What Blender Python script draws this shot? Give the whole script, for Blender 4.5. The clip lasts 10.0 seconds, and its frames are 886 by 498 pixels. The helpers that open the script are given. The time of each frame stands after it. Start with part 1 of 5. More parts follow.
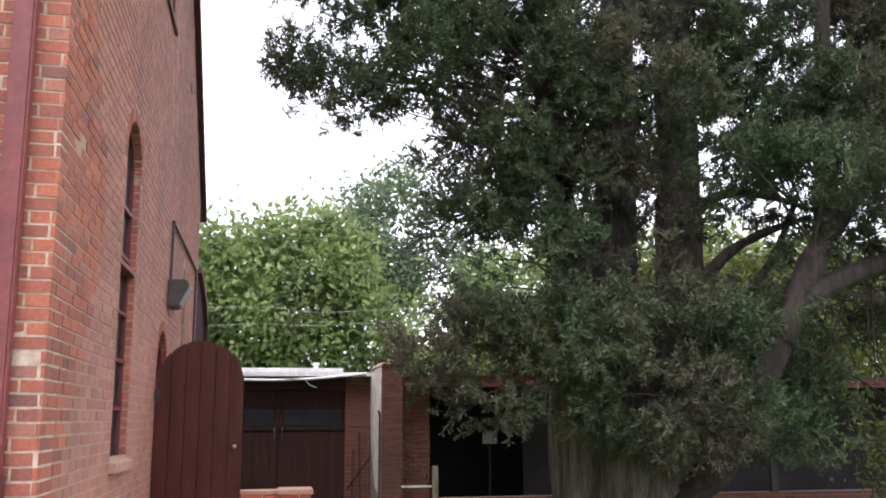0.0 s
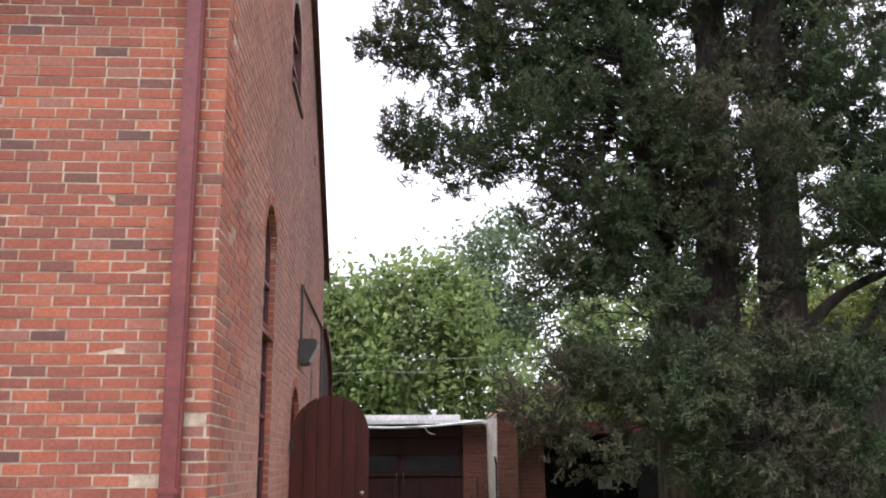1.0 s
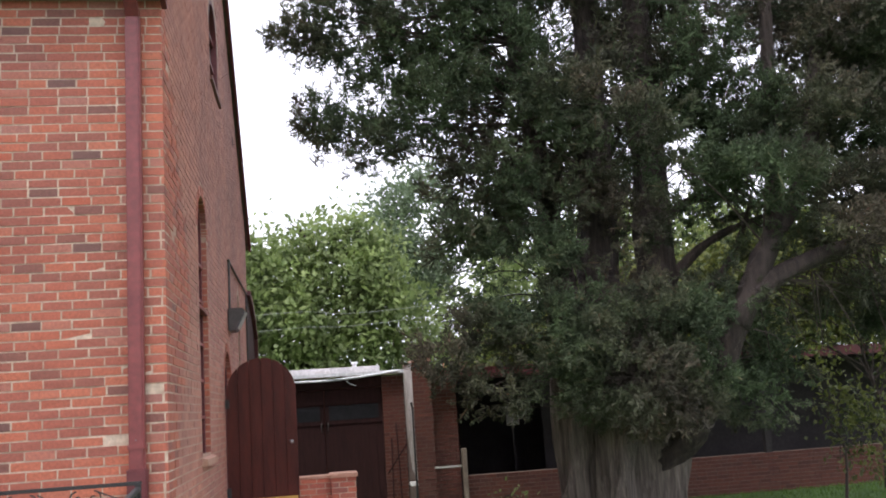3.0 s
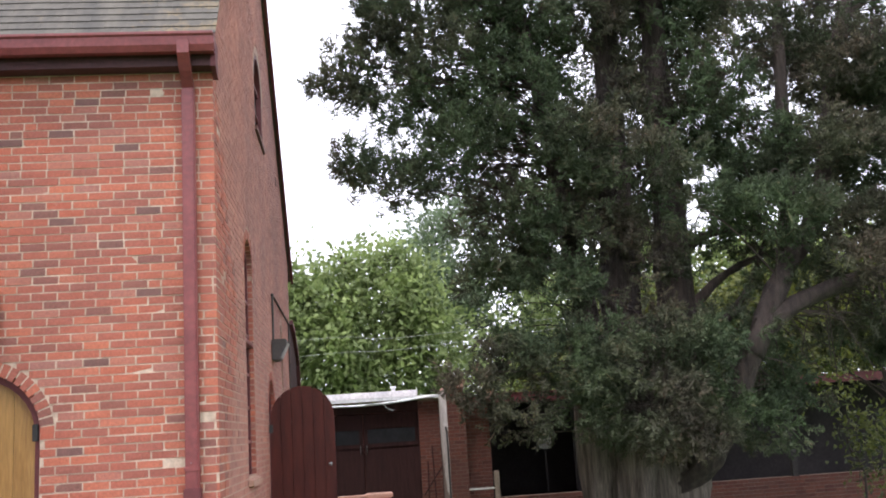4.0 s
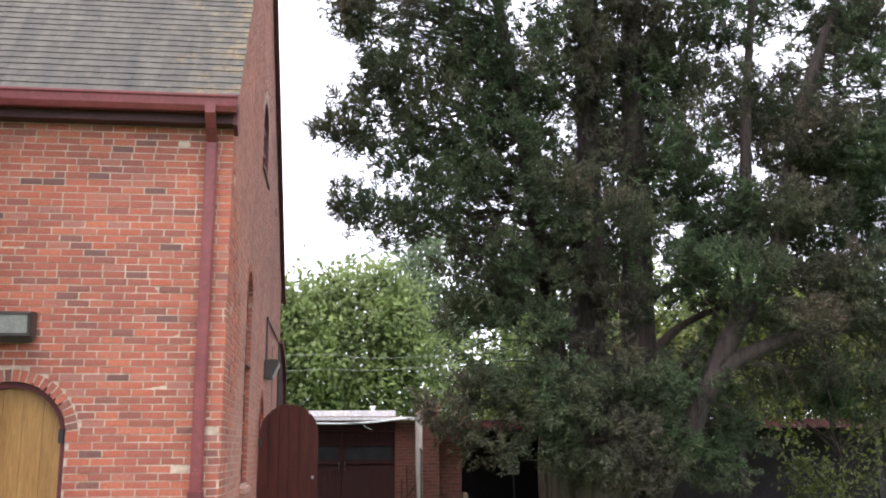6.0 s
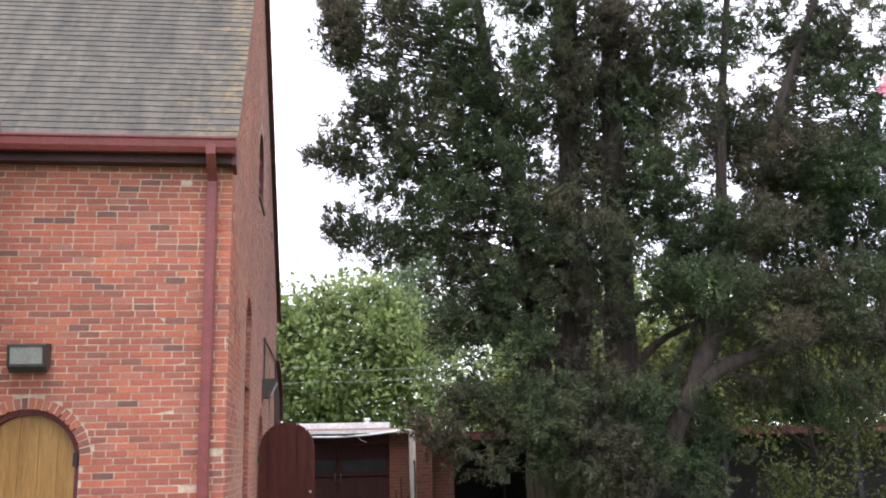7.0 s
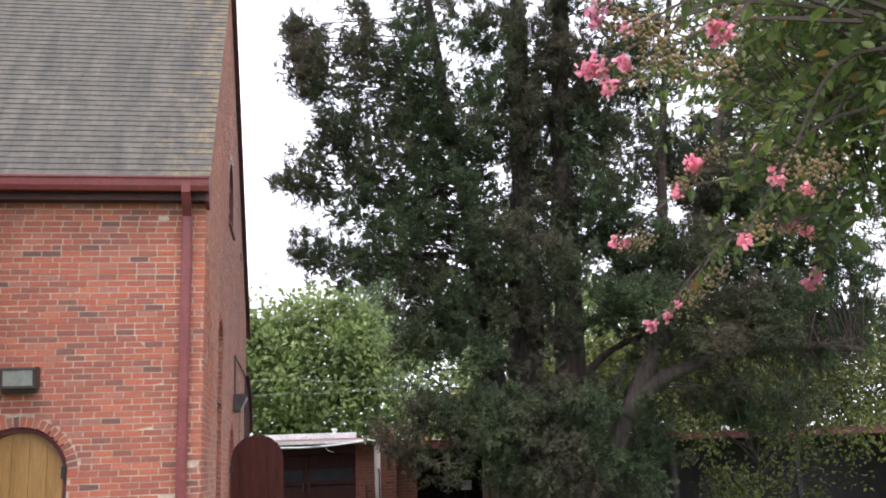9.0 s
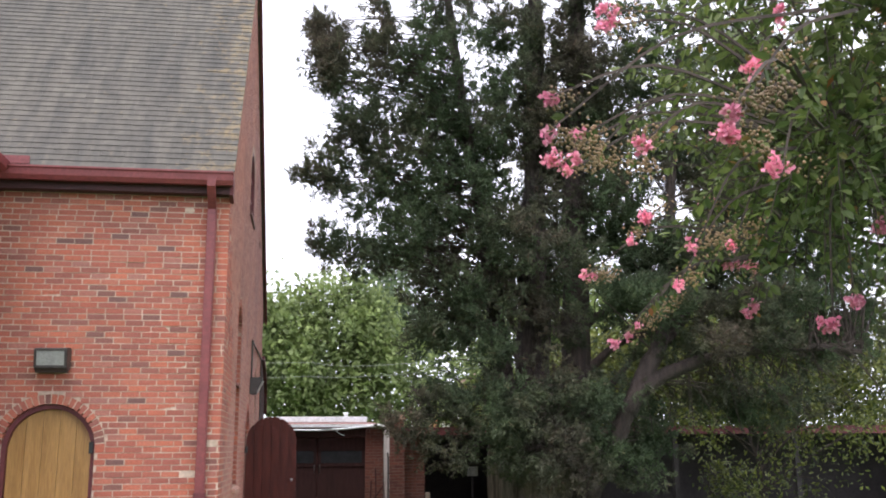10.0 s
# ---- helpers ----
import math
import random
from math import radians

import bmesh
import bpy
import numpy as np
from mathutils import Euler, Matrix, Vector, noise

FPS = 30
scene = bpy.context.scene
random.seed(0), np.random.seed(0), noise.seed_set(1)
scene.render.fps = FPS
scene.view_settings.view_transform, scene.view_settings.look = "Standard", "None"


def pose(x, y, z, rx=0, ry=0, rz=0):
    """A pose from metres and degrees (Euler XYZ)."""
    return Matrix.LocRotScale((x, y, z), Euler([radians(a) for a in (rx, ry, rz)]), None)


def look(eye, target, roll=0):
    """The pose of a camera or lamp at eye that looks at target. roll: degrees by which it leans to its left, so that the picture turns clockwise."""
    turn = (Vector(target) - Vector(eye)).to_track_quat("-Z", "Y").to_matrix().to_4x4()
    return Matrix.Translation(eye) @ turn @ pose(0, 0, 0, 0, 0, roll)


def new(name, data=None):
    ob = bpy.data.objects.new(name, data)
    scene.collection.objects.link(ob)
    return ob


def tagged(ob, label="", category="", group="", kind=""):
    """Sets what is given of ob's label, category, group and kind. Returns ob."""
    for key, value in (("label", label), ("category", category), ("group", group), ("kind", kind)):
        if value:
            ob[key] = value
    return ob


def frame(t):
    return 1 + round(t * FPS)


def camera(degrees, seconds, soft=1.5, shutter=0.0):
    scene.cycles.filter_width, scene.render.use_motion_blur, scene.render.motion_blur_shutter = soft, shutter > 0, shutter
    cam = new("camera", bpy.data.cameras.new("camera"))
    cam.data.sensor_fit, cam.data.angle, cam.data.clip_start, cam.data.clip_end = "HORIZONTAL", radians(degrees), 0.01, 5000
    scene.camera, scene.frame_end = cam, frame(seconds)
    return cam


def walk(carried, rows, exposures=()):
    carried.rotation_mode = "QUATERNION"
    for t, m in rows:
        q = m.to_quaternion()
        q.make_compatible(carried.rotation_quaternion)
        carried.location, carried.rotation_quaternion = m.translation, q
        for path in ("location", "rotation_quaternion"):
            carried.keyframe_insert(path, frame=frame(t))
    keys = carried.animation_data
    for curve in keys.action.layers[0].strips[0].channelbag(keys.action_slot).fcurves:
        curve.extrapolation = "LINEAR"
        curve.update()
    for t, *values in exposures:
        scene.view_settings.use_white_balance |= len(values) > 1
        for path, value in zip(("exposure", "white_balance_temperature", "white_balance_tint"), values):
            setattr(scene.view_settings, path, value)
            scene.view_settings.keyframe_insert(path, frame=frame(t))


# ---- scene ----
cam = camera(51.0, 10.0, soft=1.9)
PATH = [
    (0, (1.045, -4.701, 1.436), (1.405, -2.767, 1.794), -0.2),
    (0.5, (1.077, -5.131, 1.414), (1.283, -3.182, 1.813), 0.4),
    (1, (1.006, -5.421, 1.48), (1.122, -3.475, 1.927), -0.4),
    (1.5, (0.956, -5.787, 1.481), (1.041, -3.831, 1.893), -2.6),
    (2, (1.024, -6.188, 1.446), (0.999, -4.21, 1.741), -0.6),
    (2.1, (1.04, -6.259, 1.473), (1.012, -4.282, 1.774), -0.2),
    (2.5, (1.04, -6.551, 1.504), (1.224, -4.584, 1.818), -1.5),
    (2.7, (0.991, -6.64, 1.492), (1.272, -4.677, 1.754), -2.6),
    (3, (0.991, -6.757, 1.482), (1.284, -4.806, 1.812), -3.8),
    (3.2, (1.034, -6.99, 1.463), (1.29, -5.038, 1.813), -3.2),
    (4.3, (1.064, -7.709, 1.527), (1.251, -5.764, 1.953), -3.5),
    (4.5, (1.021, -7.81, 1.531), (1.214, -5.874, 1.996), -1.7),
    (5, (1.036, -8.154, 1.543), (1.225, -6.2, 1.928), 1.3),
    (5.2, (0.987, -8.244, 1.558), (1.193, -6.291, 1.934), 1.2),
    (6.3, (0.995, -8.955, 1.555), (1.219, -7.014, 1.984), -0.8),
    (6.5, (0.968, -9.06, 1.569), (1.159, -7.111, 1.974), -0.1),
    (7, (0.974, -9.419, 1.654), (1.221, -7.482, 2.086), -1.3),
    (7.5, (0.959, -9.613, 1.628), (1.27, -7.685, 2.06), -1.6),
    (8, (1.02, -9.88, 1.63), (1.222, -7.941, 2.075), -0.8),
    (8.5, (1.036, -10.189, 1.638), (1.224, -8.262, 2.14), -1.5),
    (9, (1.005, -10.46, 1.648), (1.318, -8.536, 2.094), -2.2),
    (9.5, (1.039, -10.752, 1.632), (1.3, -8.82, 2.078), -2.1),
    (10, (0.971, -10.999, 1.66), (1.252, -9.064, 2.078), -0.4),
]
EXPOSURES = [(0.0, 1.3), (1.0, 1.07), (2.0, 0.78), (2.6, 0.86), (4.5, 1.3), (6.5, 1.28), (8.5, 1.16), (10.0, 1.15)]
walk(cam, [(t, look(eye, target, roll)) for t, eye, target, roll in PATH], EXPOSURES)

# ---- world, sun, exposure ----
world = bpy.data.worlds.new("overcast")
scene.world = world
world.use_nodes = True
wn, wl = world.node_tree.nodes, world.node_tree.links
sky = wn.new("ShaderNodeTexSky")
sky.sky_type, sky.sun_disc = "NISHITA", False
sky.sun_elevation, sky.sun_rotation = radians(67), radians(207)
sky.air_density, sky.dust_density, sky.ozone_density = 1.0, 4.0, 1.0
pale = wn.new("ShaderNodeMix")
pale.data_type = "RGBA"
pale.inputs["Factor"].default_value = 0.9
wl.new(sky.outputs["Color"], pale.inputs["A"])
pale.inputs["B"].default_value = (9.9, 9.9, 11.4, 1)
wn["Background"].inputs["Strength"].default_value = 0.11
wl.new(pale.outputs["Result"], wn["Background"].inputs["Color"])
sun = new("sun", bpy.data.lights.new("sun", "SUN"))
sun.data.energy, sun.data.angle, sun.data.color = 1.4, radians(25), (1.0, 0.97, 0.93)
sun.matrix_world = look((-4, -8, 22), (0, 0, 0))


# ---- materials ----
def ramp(nodes, stops):
    r = nodes.new("ShaderNodeValToRGB")
    while len(r.color_ramp.elements) < len(stops):
        r.color_ramp.elements.new(0.5)
    for e, (p, c) in zip(r.color_ramp.elements, stops):
        e.position, e.color = p, (*c, 1)
    return r


def base(name, rough, metallic=0.0):
    m = bpy.data.materials.new(name)
    m.use_nodes = True
    n, l = m.node_tree.nodes, m.node_tree.links
    b = n["Principled BSDF"]
    b.inputs["Roughness"].default_value, b.inputs["Metallic"].default_value = rough, metallic
    return m, n, l, b


def mapped(n, l, stretch=(1, 1, 1)):
    g = n.new("ShaderNodeNewGeometry")
    k = n.new("ShaderNodeMapping")
    k.inputs["Scale"].default_value = stretch
    l.new(g.outputs["Position"], k.inputs["Vector"])
    return k.outputs["Vector"]


def noise_of(n, l, vec, scale, detail=4.0, rough=0.6):
    t = n.new("ShaderNodeTexNoise")
    t.inputs["Scale"].default_value, t.inputs["Detail"].default_value, t.inputs["Roughness"].default_value = scale, detail, rough
    l.new(vec, t.inputs["Vector"])
    return t.outputs["Fac"]


def mixed(n, l, fac, a, b, mode="MIX"):
    x = n.new("ShaderNodeMix")
    x.data_type, x.blend_type = "RGBA", mode
    for sock, v in (("Factor", fac), ("A", a), ("B", b)):
        if isinstance(v, (int, float)):
            x.inputs[sock].default_value = v
        elif isinstance(v, tuple):
            x.inputs[sock].default_value = (*v, 1)
        else:
            l.new(v, x.inputs[sock])
    return x.outputs["Result"]


def bumped(n, l, b, height, strength, distance=0.01):
    k = n.new("ShaderNodeBump")
    k.inputs["Strength"].default_value, k.inputs["Distance"].default_value = strength, distance
    l.new(height, k.inputs["Height"])
    l.new(k.outputs["Normal"], b.inputs["Normal"])


def surface(name, dark, light, scale, rough=0.7, bump=0.3, fine=8.0, metallic=0.0, stretch=(1, 1, 1), wear=None, dist=0.01, gloss=0.5):
    """A weathered surface: two scales of colour, fine relief and, if given, patches of a wear colour."""
    m, n, l, b = base(name, rough, metallic)
    b.inputs["Specular IOR Level"].default_value = gloss
    v = mapped(n, l, stretch)
    big, small = noise_of(n, l, v, scale), noise_of(n, l, v, scale * fine, 6.0)
    r1 = ramp(n, ((0.3, dark), (0.7, light)))
    l.new(big, r1.inputs["Fac"])
    r2 = ramp(n, ((0.3, (0.72, 0.72, 0.72)), (0.75, (1.15, 1.15, 1.15))))
    l.new(small, r2.inputs["Fac"])
    c = mixed(n, l, 1.0, r1.outputs["Color"], r2.outputs["Color"], "MULTIPLY")
    if wear:
        r3 = ramp(n, ((0.56, (0, 0, 0)), (0.78, (0.9, 0.9, 0.9))))
        l.new(noise_of(n, l, v, scale * 2.3, 8.0, 0.7), r3.inputs["Fac"])
        c = mixed(n, l, r3.outputs["Color"], c, wear)
    l.new(c, b.inputs["Base Color"])
    bumped(n, l, b, small, bump, dist)
    return m


def brick_material(name, joined, stops):
    m, n, l, b = base(name, 0.85)
    v = mapped(n, l)
    if joined:
        src = n.new("ShaderNodeNewGeometry").outputs["Random Per Island"]
    else:
        src = n.new("ShaderNodeObjectInfo").outputs["Random"]
    r = ramp(n, stops)
    l.new(src, r.inputs["Fac"])
    grain = noise_of(n, l, v, 45.0, 6.0, 0.7)
    r2 = ramp(n, ((0.3, (0.62, 0.6, 0.6)), (0.7, (1.2, 1.18, 1.15))))
    l.new(grain, r2.inputs["Fac"])
    c = mixed(n, l, 1.0, r.outputs["Color"], r2.outputs["Color"], "MULTIPLY")
    r3 = ramp(n, ((0.3, (0.82, 0.84, 0.9)), (0.7, (1.12, 1.06, 1.0))))
    l.new(noise_of(n, l, v, 0.9, 3.0), r3.inputs["Fac"])
    c = mixed(n, l, 1.0, c, r3.outputs["Color"], "MULTIPLY")
    r4 = ramp(n, ((0.6, (0, 0, 0)), (0.78, (0.36, 0.36, 0.36))))
    l.new(noise_of(n, l, v, 7.0, 8.0, 0.75), r4.inputs["Fac"])
    c = mixed(n, l, r4.outputs["Color"], c, (0.42, 0.33, 0.27))
    l.new(c, b.inputs["Base Color"])
    bumped(n, l, b, grain, 0.55, 0.006)
    return m


RED = ((0.0, (0.215, 0.1, 0.083)), (0.08, (0.29, 0.108, 0.083)), (0.3, (0.37, 0.118, 0.083)), (0.65, (0.43, 0.132, 0.084)), (0.86, (0.5, 0.165, 0.1)), (1.0, (0.36, 0.16, 0.13)))
BRICK = brick_material("red_brick", False, RED)
BRICKS = brick_material("red_brick_laid", True, RED)
# dark palette: tree and carport shade is put into these brick colours
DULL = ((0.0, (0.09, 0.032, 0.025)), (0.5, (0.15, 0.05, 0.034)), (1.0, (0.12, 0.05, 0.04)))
# paler than the front brick: grazing sky sheen is put into the colour
SIDE_RED = ((0.0, (0.35, 0.16, 0.125)), (0.5, (0.42, 0.19, 0.145)), (1.0, (0.47, 0.225, 0.17)))
SIDE_BRICKS = brick_material("gable_brick_laid", True, SIDE_RED)
DIM_BRICKS = brick_material("dim_brick_laid", True, DULL)
DARK_BRICK = surface("burnt_brick", (0.14, 0.068, 0.06), (0.2, 0.092, 0.078), 20.0, 0.8)
PALE_BRICK = surface("pale_brick", (0.4, 0.2, 0.14), (0.52, 0.32, 0.24), 14.0, 0.9)
STAINED = surface("stained_brick", (0.38, 0.1, 0.06), (0.46, 0.13, 0.08), 9.0, 0.9, wear=(0.62, 0.48, 0.4))
MORTAR = surface("mortar", (0.44, 0.33, 0.25), (0.66, 0.53, 0.42), 3.0, 0.95, 0.6)
# gable joints toned near the brick and lifted by the same painted sheen
SIDE_MORTAR = surface("gable_mortar", (0.4, 0.25, 0.185), (0.5, 0.34, 0.26), 3.0, 0.95, 0.6)
DIM_MORTAR = surface("dim_mortar", (0.13, 0.085, 0.07), (0.2, 0.14, 0.11), 5.0, 0.95, 0.6)
MAROON = surface("maroon_paint", (0.17, 0.035, 0.037), (0.23, 0.052, 0.05), 3.0, 0.45, 0.08, wear=None)
# the gutter's shadow is put into this deeper maroon
SOFFIT = surface("shaded_maroon_soffit", (0.05, 0.018, 0.021), (0.08, 0.026, 0.03), 4.0, 0.7, 0.15)
MAROON_DULL = surface("maroon_paint_dull", (0.10, 0.02, 0.024), (0.14, 0.03, 0.034), 4.0, 0.6, 0.15)
DARK_RED_WOOD = surface("dark_red_boards", (0.038, 0.008, 0.006), (0.082, 0.018, 0.012), 3.0, 0.5, 0.25, stretch=(6, 6, 0.7), gloss=0.22)
BROWN_WOOD = surface("brown_boards", (0.026, 0.011, 0.011), (0.046, 0.018, 0.017), 3.0, 0.7, 0.3, stretch=(6, 6, 0.6), gloss=0.15)
OAK = surface("oak_boards", (0.30, 0.155, 0.045), (0.46, 0.26, 0.085), 2.2, 0.4, 0.2, stretch=(7, 7, 0.5))
BRASS = surface("worn_brass", (0.42, 0.26, 0.07), (0.6, 0.4, 0.11), 6.0, 0.5, 0.2, metallic=0.6, wear=(0.16, 0.08, 0.04))
IRON = surface("black_iron", (0.012, 0.012, 0.013), (0.025, 0.024, 0.024), 20.0, 0.5, 0.2)
BRONZE = surface("dark_bronze_housing", (0.035, 0.03, 0.028), (0.06, 0.052, 0.047), 9.0, 0.5, 0.1)
STEEL = surface("grey_steel", (0.2, 0.2, 0.2), (0.33, 0.33, 0.34), 9.0, 0.4, 0.1, metallic=0.4)
LENS = surface("frosted_lens", (0.26, 0.27, 0.25), (0.4, 0.41, 0.38), 9.0, 0.3, 0.2)
GLASS = surface("dark_window_glass", (0.01, 0.01, 0.012), (0.022, 0.021, 0.025), 4.0, 0.45, 0.05, gloss=0.2)
WHITE = surface("chalky_white_paint", (0.5, 0.48, 0.45), (0.78, 0.77, 0.74), 5.0, 0.7, 0.4, wear=(0.3, 0.17, 0.13))
FLAKED = surface("flaking_whitewash", (0.3, 0.24, 0.2), (0.6, 0.55, 0.5), 4.0, 0.8, 0.4, wear=(0.25, 0.11, 0.08))
WHITE_METAL = surface("white_metal_edge", (0.62, 0.64, 0.66), (0.8, 0.81, 0.82), 2.0, 0.4, 0.1)
TIN = surface("rusty_roof", (0.13, 0.055, 0.045), (0.22, 0.11, 0.09), 2.0, 0.95, 0.3)
CONCRETE = surface("concrete", (0.25, 0.23, 0.2), (0.38, 0.35, 0.31), 3.0, 0.9, 0.4)
# near-black colour holds the shade of the carport and doorway interiors
SHADE = surface("interior_shade", (0.024, 0.02, 0.021), (0.045, 0.038, 0.039), 2.0, 0.85, 0.2)
BARK = surface("cedar_bark", (0.026, 0.019, 0.017), (0.078, 0.056, 0.048), 5.0, 0.95, 1.0, stretch=(3, 3, 0.35), fine=5.0, dist=0.05)
TRUNK_BARK = surface("grey_trunk_bark", (0.05, 0.038, 0.032), (0.24, 0.2, 0.17), 3.0, 0.95, 1.0, stretch=(5, 5, 0.3), fine=4.0, dist=0.06)
PALE_BARK = surface("pale_bark", (0.16, 0.12, 0.09), (0.3, 0.24, 0.19), 7.0, 0.9, 0.5, stretch=(2, 2, 0.5))
TWIG = surface("dry_twig", (0.03, 0.022, 0.019), (0.075, 0.055, 0.045), 9.0, 0.95, 0.4)
GRASS = surface("lawn", (0.035, 0.085, 0.014), (0.075, 0.15, 0.025), 1.2, 0.95, 0.8, fine=25.0)
CABLE = surface("cable_sheath", (0.25, 0.26, 0.25), (0.35, 0.36, 0.35), 3.0, 0.5, 0.0)
TERRACOTTA = surface("orange_brick_far", (0.42, 0.16, 0.09), (0.55, 0.24, 0.14), 3.0, 0.9, 0.2)


def foliage(name, dark, light, odd=None, share=0.06, through_light=0.25, rough=0.55, scales=(0.9, 0.9), reach=(0.5, 1.4)):
    """Leaves: each one its own tint, a little light passing through."""
    m, n, l, b = base(name, rough)
    rnd = n.new("ShaderNodeNewGeometry").outputs["Random Per Island"]
    stops = [(0.0, dark), (1.0 - share if odd else 1.0, light)]
    if odd:
        stops.append((1.0, odd))
    r = ramp(n, stops)
    l.new(rnd, r.inputs["Fac"])
    v = mapped(n, l)
    lo, hi = reach
    r2 = ramp(n, ((0.32, (lo, lo, lo)), (0.7, (hi, hi * 0.97, hi * 0.86))))
    l.new(noise_of(n, l, v, scales[0], 3.0), r2.inputs["Fac"])
    c = mixed(n, l, 1.0, r.outputs["Color"], r2.outputs["Color"], "MULTIPLY")
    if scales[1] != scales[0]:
        # broad noise tints boughs brownish or green; the brown imitates backlit foliage
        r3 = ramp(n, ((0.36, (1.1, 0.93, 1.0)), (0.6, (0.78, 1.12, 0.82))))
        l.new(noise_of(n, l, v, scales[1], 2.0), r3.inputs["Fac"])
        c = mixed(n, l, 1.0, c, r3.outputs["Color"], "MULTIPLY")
    l.new(c, b.inputs["Base Color"])
    t = n.new("ShaderNodeBsdfTranslucent")
    l.new(c, t.inputs["Color"])
    mx = n.new("ShaderNodeMixShader")
    mx.inputs["Fac"].default_value = through_light
    l.new(b.outputs["BSDF"], mx.inputs[1])
    l.new(t.outputs["BSDF"], mx.inputs[2])
    l.new(mx.outputs["Shader"], n["Material Output"].inputs["Surface"])
    return m


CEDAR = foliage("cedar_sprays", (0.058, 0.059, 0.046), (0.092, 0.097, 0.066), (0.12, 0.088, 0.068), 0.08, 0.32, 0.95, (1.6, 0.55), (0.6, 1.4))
BROAD = foliage("broad_leaves", (0.145, 0.205, 0.075), (0.26, 0.33, 0.135), None, 0.0, 0.5)
BROAD_FAR = foliage("blue_green_leaves", (0.1, 0.15, 0.09), (0.18, 0.24, 0.14), None, 0.0, 0.35)
YELLOW_LEAF = foliage("yellow_green_leaves", (0.035, 0.055, 0.016), (0.16, 0.18, 0.04), None, 0.0, 0.4)
MYRTLE = foliage("myrtle_leaves", (0.05, 0.08, 0.026), (0.15, 0.19, 0.062), (0.3, 0.12, 0.05), 0.03, 0.4, 0.6)
PETAL = foliage("pink_petals", (0.68, 0.17, 0.33), (0.85, 0.4, 0.55), None, 0.0, 0.35, 0.6)
BUD = foliage("green_brown_buds", (0.15, 0.11, 0.05), (0.3, 0.19, 0.12), None, 0.0, 0.1, 0.6)
BLADE = foliage("grass_blades", (0.045, 0.11, 0.016), (0.13, 0.23, 0.035), None, 0.0, 0.3)


def slate_material(name, joined):
    m, n, l, b = base(name, 0.92)
    v = mapped(n, l)
    src = n.new("ShaderNodeNewGeometry").outputs["Random Per Island"] if joined else n.new("ShaderNodeObjectInfo").outputs["Random"]
    r = ramp(n, ((0.0, (0.083, 0.076, 0.069)), (0.5, (0.089, 0.081, 0.073)), (0.95, (0.095, 0.087, 0.078)), (1.0, (0.11, 0.1, 0.088))))
    l.new(src, r.inputs["Fac"])
    # stains that run down the slope, and blotches
    r2 = ramp(n, ((0.34, (0.68, 0.69, 0.71)), (0.62, (1.12, 1.1, 1.04))))
    l.new(noise_of(n, l, mapped(n, l, (2.6, 0.35, 0.35)), 1.7, 5.0), r2.inputs["Fac"])
    c = mixed(n, l, 1.0, r.outputs["Color"], r2.outputs["Color"], "MULTIPLY")
    r5 = ramp(n, ((0.3, (0.8, 0.8, 0.8)), (0.7, (1.18, 1.18, 1.16))))
    l.new(noise_of(n, l, v, 9.0, 6.0), r5.inputs["Fac"])
    c = mixed(n, l, 1.0, c, r5.outputs["Color"], "MULTIPLY")
    # lichen, thickest along the verge
    sep = n.new("ShaderNodeSeparateXYZ")
    l.new(v, sep.inputs[0])
    near = n.new("ShaderNodeMapRange")
    near.inputs["From Min"].default_value, near.inputs["From Max"].default_value = -0.9, 0.1
    near.inputs["To Min"].default_value, near.inputs["To Max"].default_value = 0.0, 0.19
    l.new(sep.outputs["X"], near.inputs["Value"])
    add = n.new("ShaderNodeMath")
    l.new(near.outputs["Result"], add.inputs[0])
    l.new(noise_of(n, l, v, 6.0, 8.0, 0.7), add.inputs[1])
    r3 = ramp(n, ((0.62, (0, 0, 0)), (0.82, (0.75, 0.75, 0.75))))
    l.new(add.outputs[0], r3.inputs["Fac"])
    c = mixed(n, l, r3.outputs["Color"], c, (0.23, 0.165, 0.085))
    l.new(c, b.inputs["Base Color"])
    bumped(n, l, b, noise_of(n, l, v, 30.0, 5.0), 0.4, 0.006)
    return m


SLATE, SLATES = slate_material("grey_slate", False), slate_material("grey_slate_laid", True)


# ---- mesh helpers ----
def origin(ob):
    o = Vector((0, 0, 0))
    while ob is not None:
        o, ob = o + ob.location, ob.parent
    return o


def link(name, data, mat, parent=None, label=""):
    if mat is not None and not data.materials:
        data.materials.append(mat)
    ob = new(name, data)
    if parent is not None:
        ob.parent = parent
        ob.location = -origin(parent)
    if label:
        ob["label"] = label
    return ob


def part(name, bm, mat, parent=None, label="", smooth=False):
    me = bpy.data.meshes.new(name)
    bmesh.ops.recalc_face_normals(bm, faces=bm.faces)
    bm.to_mesh(me)
    bm.free()
    if smooth:
        me.polygons.foreach_set("use_smooth", [True] * len(me.polygons))
    return link(name, me, mat, parent, label)


def thing(name, x, y, z, label, category, group="", kind=""):
    ob = new(name)
    ob.location = (x, y, z)
    ob.empty_display_size = 0.1
    tagged(ob, label, category, group, kind)
    return ob


BOX_FACES = ((0, 3, 2, 1), (4, 5, 6, 7), (0, 1, 5, 4), (1, 2, 6, 5), (2, 3, 7, 6), (3, 0, 4, 7))


def box(bm, x0, x1, y0, y1, z0, z1):
    v = [bm.verts.new(p) for p in ((x0, y0, z0), (x1, y0, z0), (x1, y1, z0), (x0, y1, z0), (x0, y0, z1), (x1, y0, z1), (x1, y1, z1), (x0, y1, z1))]
    for f in BOX_FACES:
        bm.faces.new([v[i] for i in f])
    return v


